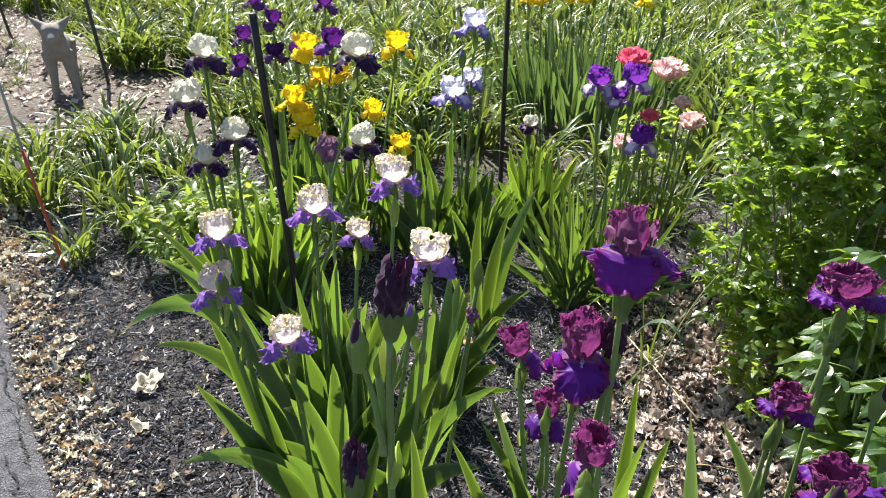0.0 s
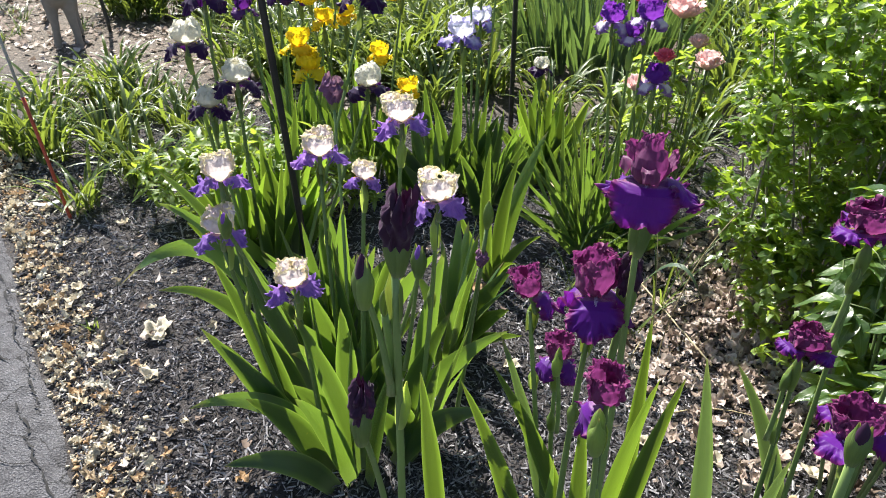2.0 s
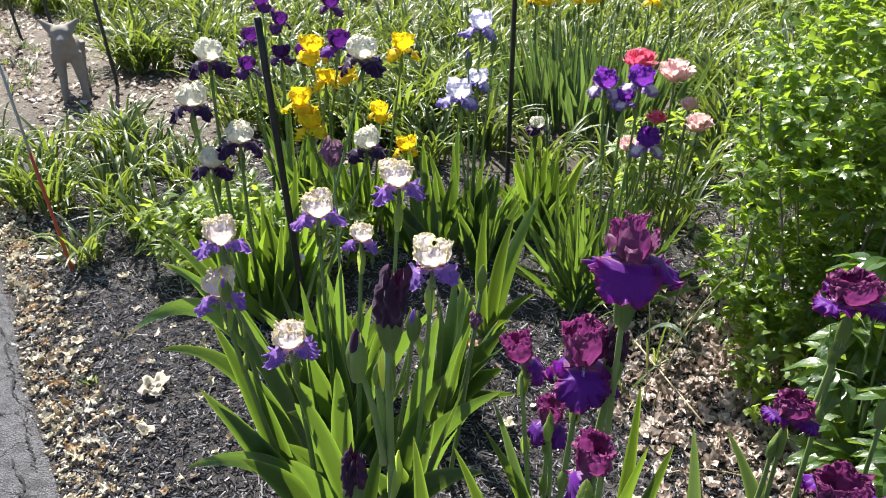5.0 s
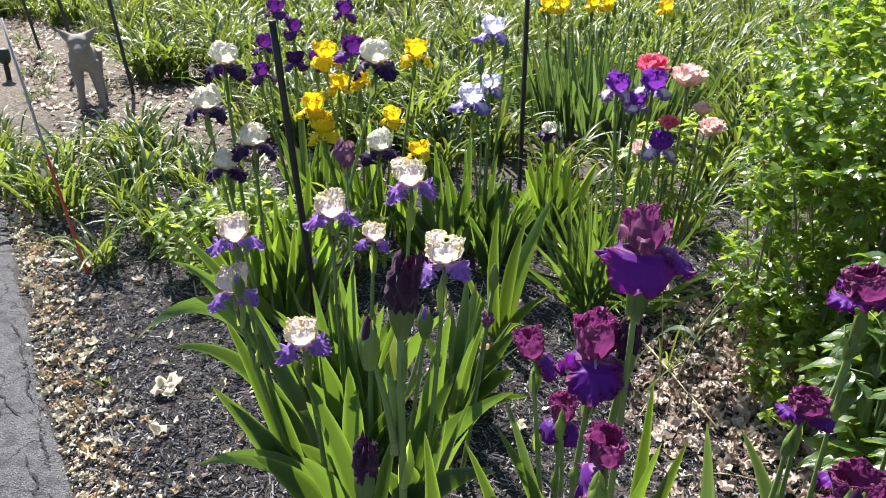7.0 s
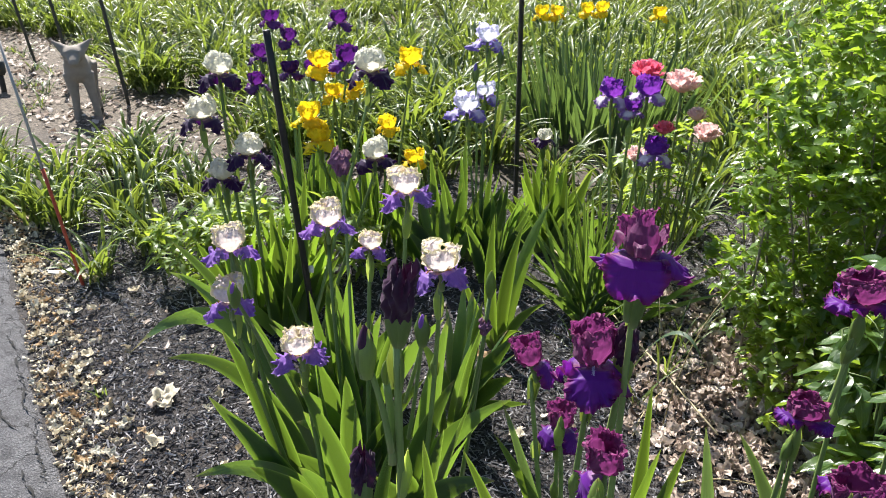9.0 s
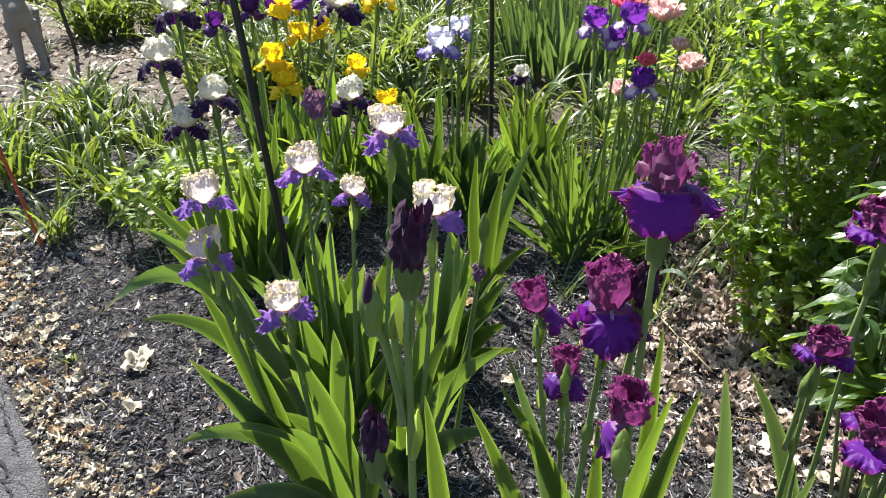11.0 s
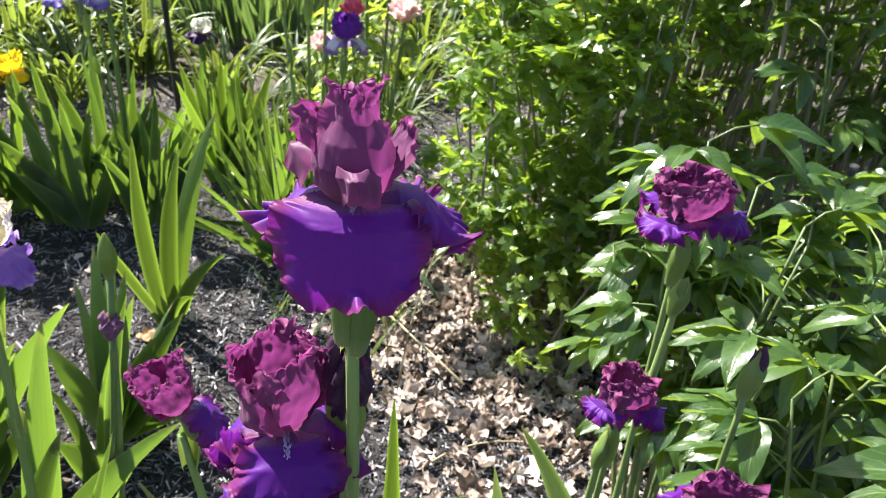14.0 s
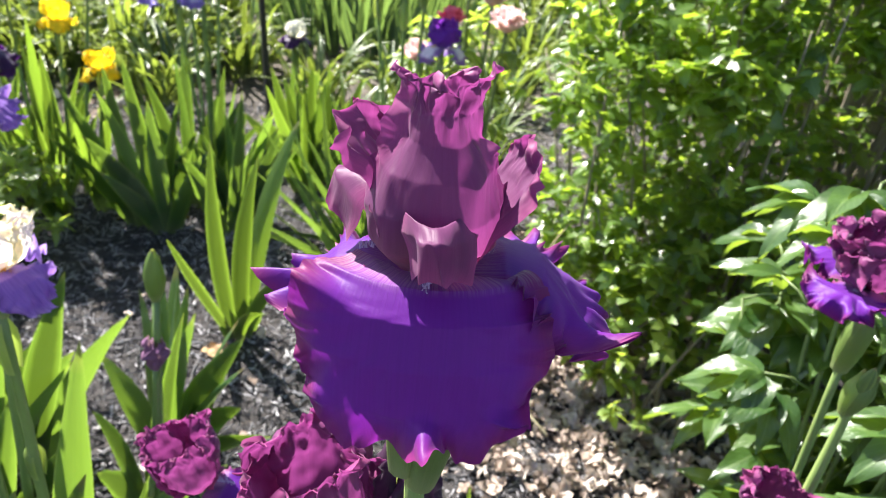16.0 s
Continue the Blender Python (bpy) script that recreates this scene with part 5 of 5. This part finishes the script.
peony_plant(0.98, 1.12, 0.26, 0.82, 15, PEONY_LEAF, 71, "leafy peony plant with long glossy divided leaves, no bloom")
peony_plant(1.12, 0.80, 0.22, 0.60, 8, PEONY_LEAF, 72, "low peony plant with glossy divided leaves beside the irises")
peony_plant(1.42, 1.22, 0.30, 0.58, 15, PEONY_LEAF, 76, "dense peony plant with glossy dark green divided leaves, no bloom")
peony_plant(1.78, 1.50, 0.34, 1.10, 17, PEONY_LEAF, 74, "tall dark green peony plant in the shrub's shade, no bloom")
peony_plant(2.25, 1.70, 0.34, 1.15, 15, PEONY_LEAF, 75, "tall dark green peony plant in the shrub's shade, no bloom")
pp = peony_plant(0.78, 2.80, 0.2, 0.66, 10, PEONY_SMALL, 73, "peony plant with open pink and coral blooms")


def peony_bloom(pl, at, mat, size, open_=1.0, seed=0):
    rnd = random.Random(seed)
    p = Vector(local(pl, at))
    put("stem", tube("stem", bez((p.x * 0.5, p.y * 0.5, 0), (p.x * 0.8, p.y * 0.8, p.z * 0.6), p, 6), [0.005] * 7, M["green_stem"], 6), pl)
    core = put("bloom", bud_mesh(mat, size * 0.45, size * 0.2, seed), pl, pose(*p))
    o = 1 - 0.35 * open_
    rings = ((8, 0.48, 18 * o, 72 * o), (9, 0.50, 36 * o, 84 * o), (9, 0.52, 54 * o, 94), (9, 0.50, 68 * o, 100), (7, 0.46, 80, 104))
    for n, L, t0, t1 in rings:
        me = petal_mesh("petal", mat, L * size, 0.135 * size, (t0, (t0 + t1) / 2, t1), (0.4, 0.8, 1.0, 0.85), 0.40, 0.04 * size, seed + t1, nu=9, nv=9, start=0.02 * size, frill=0.03 * size)
        for i in range(n):
            put("petal", me, core, pose(0, 0, 0, 0, rnd.uniform(-8, 8), 360 * i / n + rnd.uniform(-12, 12) + 7 * t0))


for i, (p, m, w, o) in enumerate((((0.756, 2.75, 0.835), "pink", 0.19, 0.55), ((0.62, 2.8, 0.865), "coral", 0.18, 0.8), ((0.83, 2.55, 0.695), "pink", 0.15, 0.35), ((0.819, 2.7, 0.735), "pink", 0.11, 0.2), ((0.70, 2.7, 0.675), "coral", 0.11, 0.8), ((0.567, 2.5, 0.62), "pink", 0.12, 0.2))):
    peony_bloom(pp, p, M[m], w, o, i)


# ---- leafy shrub ----
def lobed_leaf(L, W, rnd, n=4):
    """Half-outline points of a toothed, three-lobed leaf as a small fan of faces along x, folded at the rib."""
    prof = [(0.0, 0.04), (0.22, 0.62), (0.38, 1.0), (0.5, 0.55), (0.68, 0.62), (0.84, 0.3), (1.0, 0.0)]
    vs, us = [], []
    curl = rnd.uniform(0.1, 0.5)
    for u, w in prof:
        z = -curl * L * u * u
        for v in (-1, 0, 1):
            ww = W * w * v
            vs.append(Vector((L * u, ww, z + (0.25 * abs(ww)))))
            us.append((u, 0.5 + 0.5 * v * w))
    return vs, grid_faces(len(prof), 3), us


def shrub(name, x, y, blobs, stems, leaves, seed, label, cat, L=0.05, W=0.02, mat="shrub_leaf", canes=0):
    """Woody stems from the foot and a crown of single leaves set along twigs that end in the given blobs (centre, radii)."""
    pl = thing(name, x, y, 0, label, cat)
    rnd = random.Random(seed)
    ends = []
    for i in range(stems):
        (bx, by, bz), (rx, ry, rz) = rnd.choice(blobs)
        d = Vector((rnd.uniform(-1, 1), rnd.uniform(-1, 1), rnd.uniform(-0.2, 1)))
        end = Vector((bx - x + d.x * rx, by - y + d.y * ry, bz + d.z * rz))
        foot = Vector((end.x * 0.6 + rnd.gauss(0, 0.06), end.y * 0.6 + rnd.gauss(0, 0.06), 0))
        pts = bez(foot, (foot * 0.6 + end * 0.4) + Vector((0, 0, 0.18 * end.z)), end, 7)
        put("branch", tube("branch", pts, [0.0065 - 0.0007 * k for k in range(8)], M["twig"], 5), pl)
        ends.append(pts)
    for i in range(canes):
        px, py = rnd.uniform(0.0, 1.5), rnd.uniform(-0.5, 0.9)
        pts = bez((px, py, 0), (px + rnd.gauss(0, 0.05), py + rnd.gauss(0, 0.05), 0.7), (px + rnd.gauss(0.05, 0.14), py + rnd.gauss(0, 0.14), rnd.uniform(1.2, 1.5)), 7)
        put("branch", tube("branch", pts, [0.009 - 0.0007 * k for k in range(8)], M["twig"], 6), pl)
    proto = [lobed_leaf(1.0, W / L, rnd) for _ in range(5)]
    ch, tw = [], []
    load = [(b[1][0] * b[1][2] + 0.03) * (2.4 if b[0][1] < 2.3 and b[0][0] < 1.5 else 1.0) for b in blobs]
    while len(ch) < leaves:
        (bx, by, bz), (rx, ry, rz) = rnd.choices(blobs, load)[0]
        d = Vector((rnd.gauss(0, 1), rnd.gauss(0, 1), rnd.gauss(0, 1))).normalized() * rnd.uniform(0.5, 1.08)
        c = Vector((bx - x + d.x * rx, by - y + d.y * ry, bz + d.z * rz))
        if c.z < 0.06:
            continue
        out = Vector((d.x, d.y, d.z * 0.6 + 0.55)).normalized()
        twig_end = c + out * rnd.uniform(0.05, 0.10)
        a = out.cross(Vector((0.3, 0.2, 1))).normalized() * 0.0016
        b = out.cross(a).normalized() * 0.0016
        tw.append(([c + a, c - a * 0.5 + b, c - a * 0.5 - b, twig_end], [(0, 1, 3), (1, 2, 3), (2, 0, 3)], [(0, 0)] * 4))
        for k in range(rnd.randint(7, 11)):
            t = rnd.random() ** 0.6
            p = c.lerp(twig_end, t)
            az = rnd.uniform(0, 6.28)
            q = Euler((rnd.gauss(0, 0.5), rnd.gauss(-0.05, 0.5), az)).to_matrix() * (L * rnd.uniform(0.55, 1.2) * (1.1 - 0.4 * t))
            v, f, u = rnd.choice(proto)
            ch.append(([p + q @ w for w in v], f, u))
    v, f, u = join(ch)
    tagged(put("crown", mesh_of("crown", v, f, M[mat], u), pl), kind="stuff")
    v, f, u = join(tw)
    tagged(put("twig", mesh_of("twig", v, f, M["twig"], u), pl), kind="stuff")
    return pl


# the highest crown blobs are out of view, added to shade the plants below
shrub("shrub", 1.5, 2.2, [((1.08, 1.95, 0.52), (0.26, 0.28, 0.40)), ((1.22, 1.85, 0.30), (0.24, 0.22, 0.26)), ((1.02, 1.90, 0.82), (0.22, 0.22, 0.20)), ((1.35, 2.2, 0.95), (0.42, 0.42, 0.40)), ((1.25, 2.6, 0.5), (0.30, 0.45, 0.40)), ((1.55, 2.6, 1.0), (0.4, 0.5, 0.45)), ((1.75, 2.1, 1.25), (0.6, 0.5, 0.5)), ((1.9, 2.9, 0.95), (0.7, 0.6, 0.65)), ((2.3, 1.9, 1.3), (0.6, 0.6, 0.4)), ((1.65, 2.0, 1.7), (0.36, 0.30, 0.28)), ((1.78, 2.35, 1.95), (0.40, 0.36, 0.26)), ((1.75, 2.05, 0.70), (0.32, 0.28, 0.45)), ((2.4, 1.3, 1.35), (0.5, 0.5, 0.35)), ((2.9, 2.4, 1.0), (0.6, 0.8, 0.8)), ((2.1, 2.2, 1.45), (0.8, 0.7, 0.35)), ((2.9, 2.6, 1.4), (0.7, 0.8, 0.4)), ((2.7, 3.2, 0.5), (0.8, 0.6, 0.5)), ((2.2, 3.6, 1.2), (0.9, 0.5, 0.6)), ((3.2, 2.9, 0.6), (0.7, 0.7, 0.6))], 110, 42000, 81, "dense green shrub with toothed lobed leaves and many grey stems", "shrub", 0.053, 0.0195, canes=64)
shrub("shrub", 1.05, 1.72, [((1.02, 1.72, 0.20), (0.18, 0.18, 0.18)), ((1.1, 1.95, 0.28), (0.2, 0.2, 0.24))], 14, 1500, 82, "small bright green sucker growth at the shrub's foot", "shrub", 0.042, 0.016, "herb_leaf")
shrub("herb", -0.92, 2.48, [((-0.95, 2.42, 0.17), (0.3, 0.22, 0.19)), ((-1.15, 2.5, 0.15), (0.22, 0.2, 0.14)), ((-0.65, 2.5, 0.15), (0.2, 0.2, 0.16))], 24, 2300, 83, "low leafy perennial with bright green toothed leaves", "plant", 0.078, 0.016, "herb_leaf")


# ---- daylilies ----
def lily_chunks(cx, cy, n, L, spread, rnd, w=0.021, seg=7):
    out = []
    for i in range(n):
        a = rnd.uniform(0, 6.28)
        d = Vector((math.cos(a), math.sin(a), 0))
        ll = L * rnd.uniform(0.6, 1.1)
        reach = ll * rnd.uniform(0.25, 0.85) * spread
        b = Vector((cx, cy, 0)) + d * rnd.uniform(0, 0.05) + Vector((rnd.uniform(-0.05, 0.05), rnd.uniform(-0.05, 0.05), 0))
        tip = b + d * reach + Vector((0, 0, max(0.03, ll * rnd.uniform(0.15, 0.75))))
        bow = -d * reach * 0.12 + Vector((0, 0, ll * rnd.uniform(0.25, 0.42)))
        side = Vector((-d.y, d.x, rnd.uniform(-0.3, 0.3)))
        out.append(blade_chunk(b, tip, bow, w * rnd.uniform(0.7, 1.2), side, fold=0.5, n=seg))
    return out


rnd = random.Random(91)
LILY = []
for k in range(26):
    v, f, u = lily_chunks(0, 0, 1, 0.5, 1.0, rnd)[0]
    LILY.append(mesh_of("leaf", v, f, M["lily_leaf"], u))


def lily_plant(x, y, n, size, seed):
    pl = thing("daylily_plant", x, y, 0, "daylily clump of arching grassy green leaves on the mulch", "daylily", "daylilies in the bed")
    r = random.Random(seed)
    for i in range(n):
        put("leaf", r.choice(LILY), pl, pose(r.uniform(-0.05, 0.05), r.uniform(-0.05, 0.05), 0, 0, 0, r.uniform(0, 360)) @ Matrix.Scale(size * r.uniform(0.75, 1.2), 4))


for i, (x, y, n, s) in enumerate(((-1.55, 2.75, 60, 0.85), (-1.85, 3.05, 60, 0.95), (-2.1, 2.95, 50, 0.9), (-1.95, 3.6, 60, 1.0), (-2.4, 3.45, 60, 1.0), (-1.25, 2.85, 40, 0.7), (-2.25, 3.95, 50, 0.85), (-1.6, 4.9, 60, 1.0), (-3.05, 3.75, 50, 0.85), (-2.0, 5.6, 60, 1.1), (-0.35, 3.9, 60, 1.1), (0.0, 4.3, 60, 1.1), (-0.8, 4.2, 60, 1.1), (-1.2, 4.6, 60, 1.1), (-1.7, 2.45, 40, 0.7), (-2.3, 3.0, 50, 0.9), (-1.35, 3.15, 50, 0.85), (-1.6, 3.35, 50, 0.9), (-2.6, 3.2, 50, 1.0), (-2.2, 3.75, 50, 0.95), (0.35, 3.95, 55, 1.0), (0.75, 3.7, 55, 1.05), (1.2, 3.9, 60, 1.1), (1.5, 4.4, 60, 1.15), (0.95, 3.25, 50, 0.95), (0.45, 3.4, 45, 0.9), (1.75, 4.0, 60, 1.1))):
    lily_plant(x, y, n, s, 100 + i)


def lily_field():
    """The far daylilies: a dozen clumps, turned and scaled over the field, joined."""
    r = random.Random(95)
    protos = []
    for k in range(12):
        v, f, u = join(lily_chunks(0, 0, 46, 0.62, 1.0, r, 0.022, 5))
        protos.append((np.array(v), np.array(f), np.array(u)))
    vs, fs, us, o = [], [], [], 0
    n = 0
    while n < 1000:
        y = 4.2 + 12 * r.random() ** 1.3
        x = r.uniform(-1.0 - y * 0.75, 1.0 + y * 0.62)
        right_of_path = x > -2.9 - 0.75 * (y - 5.2)
        bare = math.hypot(x + 3.1, y - 6.5) < 0.5 or math.hypot(x + 2.2, y - 4.6) < 0.6
        if bare or not (right_of_path or y > 8.0) or (y < 6.0 and -0.1 < x < 1.5) or (y < 4.8 and x > -0.2):
            continue
        n += 1
        v, f, u = protos[r.randrange(12)]
        a, s = r.uniform(0, 6.28), r.uniform(0.65, 1.25)
        c, d = math.cos(a) * s, math.sin(a) * s
        vs.append(np.column_stack((v[:, 0] * c - v[:, 1] * d + x, v[:, 0] * d + v[:, 1] * c + y, v[:, 2] * s)))
        fs.append(f + o)
        us.append(u)
        o += len(v)
    me = mesh_of("daylily_field", np.concatenate(vs).tolist(), np.concatenate(fs).tolist(), M["lily_leaf"], np.concatenate(us))
    tagged(put("daylily_field", me), "field of daylily clumps with arching sunlit green leaves", "daylilies", kind="stuff")


lily_field()


# ---- stakes and statue ----
def stake(name, foot, top, r, mat, label, square=False, cat="stake"):
    pl = thing(name, foot[0], foot[1], 0, label, cat)
    a, b = Vector((0, 0, -0.05)), Vector(top) - Vector((foot[0], foot[1], 0))
    n = 8
    put("shaft", tube("shaft", [a.lerp(b, i / n) for i in range(n + 1)], [r] * (n + 1), M[mat], 4 if square else 8), pl)
    return pl


pl_post = stake("metal_post", (-0.615, 2.12), (-0.690, 2.05, 1.136), 0.015, "black", "slim black painted steel post driven upright into the bed", True)
stake("metal_post", (0.133, 3.457), (0.095, 3.4, 1.4), 0.013, "black", "slim black painted steel post standing among the irises", True)
red = stake("marker_stake", (-1.689, 2.361), (-1.788, 2.40, 0.507), 0.0072, "red", "thin red fibreglass marker stake leaning by the drive")
put("upper_rod", tube("upper_rod", [local(red, (-1.788, 2.40, 0.507)), local(red, (-1.884, 2.445, 1.042))], [0.0058, 0.0055], M["grey_rod"], 8), red, None, "faded pale grey upper rod")
for f, t in (((-2.979, 5.322), (-3.023, 5.2, 1.04)), ((-3.96, 6.222), (-3.95, 6.0, 1.0)), ((-4.57, 6.615), (-4.50, 6.3, 0.96))):
    stake("fence_stake", f, t, 0.014, "dark_metal", "dark weathered steel fence stake beside the path")


def animal():
    """A concrete animal statue, one plain mesh."""
    bm = bmesh.new()
    def ball(c, r, rot=(0, 0, 0)):
        m = Matrix.LocRotScale(c, Euler(rot), r)
        bmesh.ops.create_icosphere(bm, subdivisions=3, radius=1.0, matrix=m)
    def cone(a, b, r0, r1):
        a, b = Vector(a), Vector(b)
        q = (b - a).to_track_quat('Z', 'Y').to_matrix().to_4x4()
        m = Matrix.Translation((a + b) / 2) @ q
        bmesh.ops.create_cone(bm, cap_ends=True, segments=14, radius1=r0, radius2=r1, depth=(b - a).length, matrix=m)
    ball((0, 0.16, 0.385), (0.075, 0.20, 0.085))
    ball((0, -0.02, 0.385), (0.076, 0.10, 0.105))
    cone((0, -0.03, 0.40), (0, -0.10, 0.50), 0.074, 0.058)
    ball((0, -0.12, 0.515), (0.066, 0.070, 0.060))
    cone((0, -0.15, 0.505), (0, -0.225, 0.462), 0.045, 0.027)
    ball((0, -0.228, 0.462), (0.028, 0.014, 0.022))
    for s in (-1, 1):
        ball((0.032 * s, -0.172, 0.535), (0.011, 0.010, 0.012))
        cone((0.048 * s, -0.10, 0.548), (0.108 * s, -0.085, 0.612), 0.036, 0.007)
        cone((0.046 * s, -0.04, 0.36), (0.050 * s + 0.012, -0.05, 0.17), 0.044, 0.025)
        cone((0.050 * s + 0.012, -0.05, 0.18), (0.062 * s + 0.015, -0.06, 0.0), 0.025, 0.021)
        cone((0.050 * s, 0.27, 0.38), (0.058 * s, 0.31, 0.17), 0.052, 0.026)
        cone((0.058 * s, 0.31, 0.18), (0.070 * s, 0.29, 0.0), 0.026, 0.022)
    me = bpy.data.meshes.new("animal_statue")
    bm.to_mesh(me)
    bm.free()
    me.materials.append(M["concrete"])
    ob = new("animal_statue", me)
    rm = ob.modifiers.new("remesh", 'REMESH')
    rm.mode, rm.voxel_size, rm.use_smooth_shade = 'VOXEL', 0.008, True
    sm = ob.modifiers.new("smooth", 'SMOOTH')
    sm.factor, sm.iterations = 0.6, 6
    ob.matrix_basis = pose(-3.09, 4.886, 0, 0, 0, 27) @ Matrix.Diagonal((1.2, 1.0, 0.96, 1))
    tagged(ob, "weathered tan grey concrete animal statue standing on the path", "statue")


animal()


# ---- straw, twine, weeds ----
def rod_thing(name, pts, r, mat, label, cat):
    base = Vector(pts[0])
    ob = put(name, tube(name, [Vector(p) - base for p in pts], [r * (1 - 0.5 * i / len(pts)) for i in range(len(pts))], M[mat], 6), None, pose(*base))
    return tagged(ob, label, cat)


rod_thing("straw_stem", bez((0.78, 1.64, 0.025), (0.54, 2.24, 0.07), (0.30, 2.84, 0.085), 10), 0.0036, "straw", "long dry straw-coloured stem lying across the mulch", "stem")
rod_thing("straw_stem", bez((0.62, 1.42, 0.012), (0.80, 1.5, 0.02), (0.98, 1.36, 0.012), 8), 0.0022, "straw", "thin dry straw-coloured stem lying on dead leaves", "stem")
rod_thing("straw_stem", bez((0.52, 1.62, 0.012), (0.62, 1.9, 0.03), (0.86, 2.05, 0.015), 8), 0.0022, "straw", "thin dry straw-coloured stem lying on dead leaves", "stem")
rod_thing("straw_stem", bez((0.62, 1.68, 0.01), (0.66, 1.72, 0.36), (0.813, 1.80, 0.487), 10), 0.0024, "straw", "thin dry grass stem arching over the dead leaves", "stem")
rod_thing("straw_stem", bez((0.61, 1.74, 0.01), (0.60, 1.76, 0.25), (0.574, 1.80, 0.42), 8), 0.0018, "straw", "thin dry grass stem standing in the dead leaves", "stem")
rod_thing("twine", [(0.70, 0.93, 0.20), (0.80, 0.915, 0.205), (0.968, 0.90, 0.222), (1.085, 0.86, 0.26), (1.35, 0.82, 0.33)], 0.0026, "straw", "straw-coloured twine strung low past the peony leaves", "twine")
bent = thing("bent_leaf", 0.50, 1.86, 0, "single pale weathered iris leaf bent over the litter", "leaf")
put("blade", blade("blade", (0, 0, 0), local(bent, (0.70, 1.65, 0.27)), (0.02, 0.0, 0.34), 0.020, (0.6, 0.6, 0.4), M["blue_leaf"], n=13, across=5), bent)


def plant_tag():
    """A bleached plastic name tag that lies flat and slightly bent on the mulch."""
    def fn(u, v):
        return (0.11 * (u - 0.5), 0.016 * v * (1 - 0.8 * max(0.0, u - 0.8) / 0.2), 0.004 + 0.05 * (u - 0.5) ** 2)
    me = sheet("plant_tag", fn, [i / 12 for i in range(13)], [-1, -0.5, 0, 0.5, 1], M["white_label"])
    ob = put("plant_tag", me, None, pose(-1.833, 2.44, 0.014, 0, 4, 38))
    sd = ob.modifiers.new("thickness", 'SOLIDIFY')
    sd.thickness = 0.0012
    tagged(ob, "bleached pale plastic plant tag lying on the mulch", "plant tag")


plant_tag()
rnd = random.Random(303)
for k, (x, y, n, h) in enumerate(((0.66, 1.95, 9, 0.34), (0.78, 2.15, 7, 0.28), (0.56, 1.78, 6, 0.24), (0.36, 2.05, 8, 0.26), (0.40, 1.75, 6, 0.2), (-0.95, 1.86, 6, 0.10), (-1.22, 1.62, 7, 0.07))):
    pl = thing("grass_tuft", x, y, 0, "sparse tuft of thin weedy grass growing through the mulch", "grass", "weed tufts")
    for i in range(n):
        a = rnd.uniform(0, 6.28)
        L = h * rnd.uniform(0.6, 1.2)
        tip = (math.cos(a) * L * 0.6, math.sin(a) * L * 0.6, L * rnd.uniform(0.5, 0.95))
        put("leaf", blade("leaf", (rnd.uniform(-0.02, 0.02), rnd.uniform(-0.02, 0.02), 0), tip, (0, 0, L * 0.25), 0.005, (-math.sin(a), math.cos(a), 0.2), M["lily_leaf"], n=7), pl)

for k in range(34):
    y = rnd.uniform(3.4, 8.0)
    x = -1.7 - 0.75 * (y - 3.6) + rnd.uniform(-0.9, 0.5)
    if math.hypot(x + 3.09, y - 4.9) < 0.45:
        continue
    pl = thing("grass_tuft", x, y, 0, "small tuft of weeds and grass beside the chip path", "grass", "weed tufts")
    h = rnd.uniform(0.08, 0.22)
    for i in range(14):
        a = rnd.uniform(0, 6.28)
        L = h * rnd.uniform(0.6, 1.3)
        tip = (math.cos(a) * L * 0.8, math.sin(a) * L * 0.8, L * rnd.uniform(0.3, 0.8))
        put("leaf", blade("leaf", (rnd.uniform(-0.04, 0.04), rnd.uniform(-0.04, 0.04), 0), tip, (0, 0, L * 0.25), 0.008, (-math.sin(a), math.cos(a), 0.2), M["lily_leaf"], n=5), pl)
stub = stake("garden_light", (-4.20, 5.56), (-4.20, 5.56, 0.14), 0.022, "black", "short dark post with a small capped garden light", cat="garden light")
put("cap", tube("cap", [local(stub, (-4.20, 5.56, z)) for z in (0.14, 0.17, 0.25, 0.262)], [0.035, 0.05, 0.05, 0.025], M["dark_metal"], 12), stub)
put("label", mesh_of("label", [(-0.011, -0.0165, z0) if k == 0 else (0.011, -0.0165, z0) for z0 in (0.262, 0.292) for k in (0, 1)], [(0, 1, 3, 2)], M["white_label"], [(0, 0), (1, 0), (0, 1), (1, 1)], False), pl_post, None, "small white printed paper label")
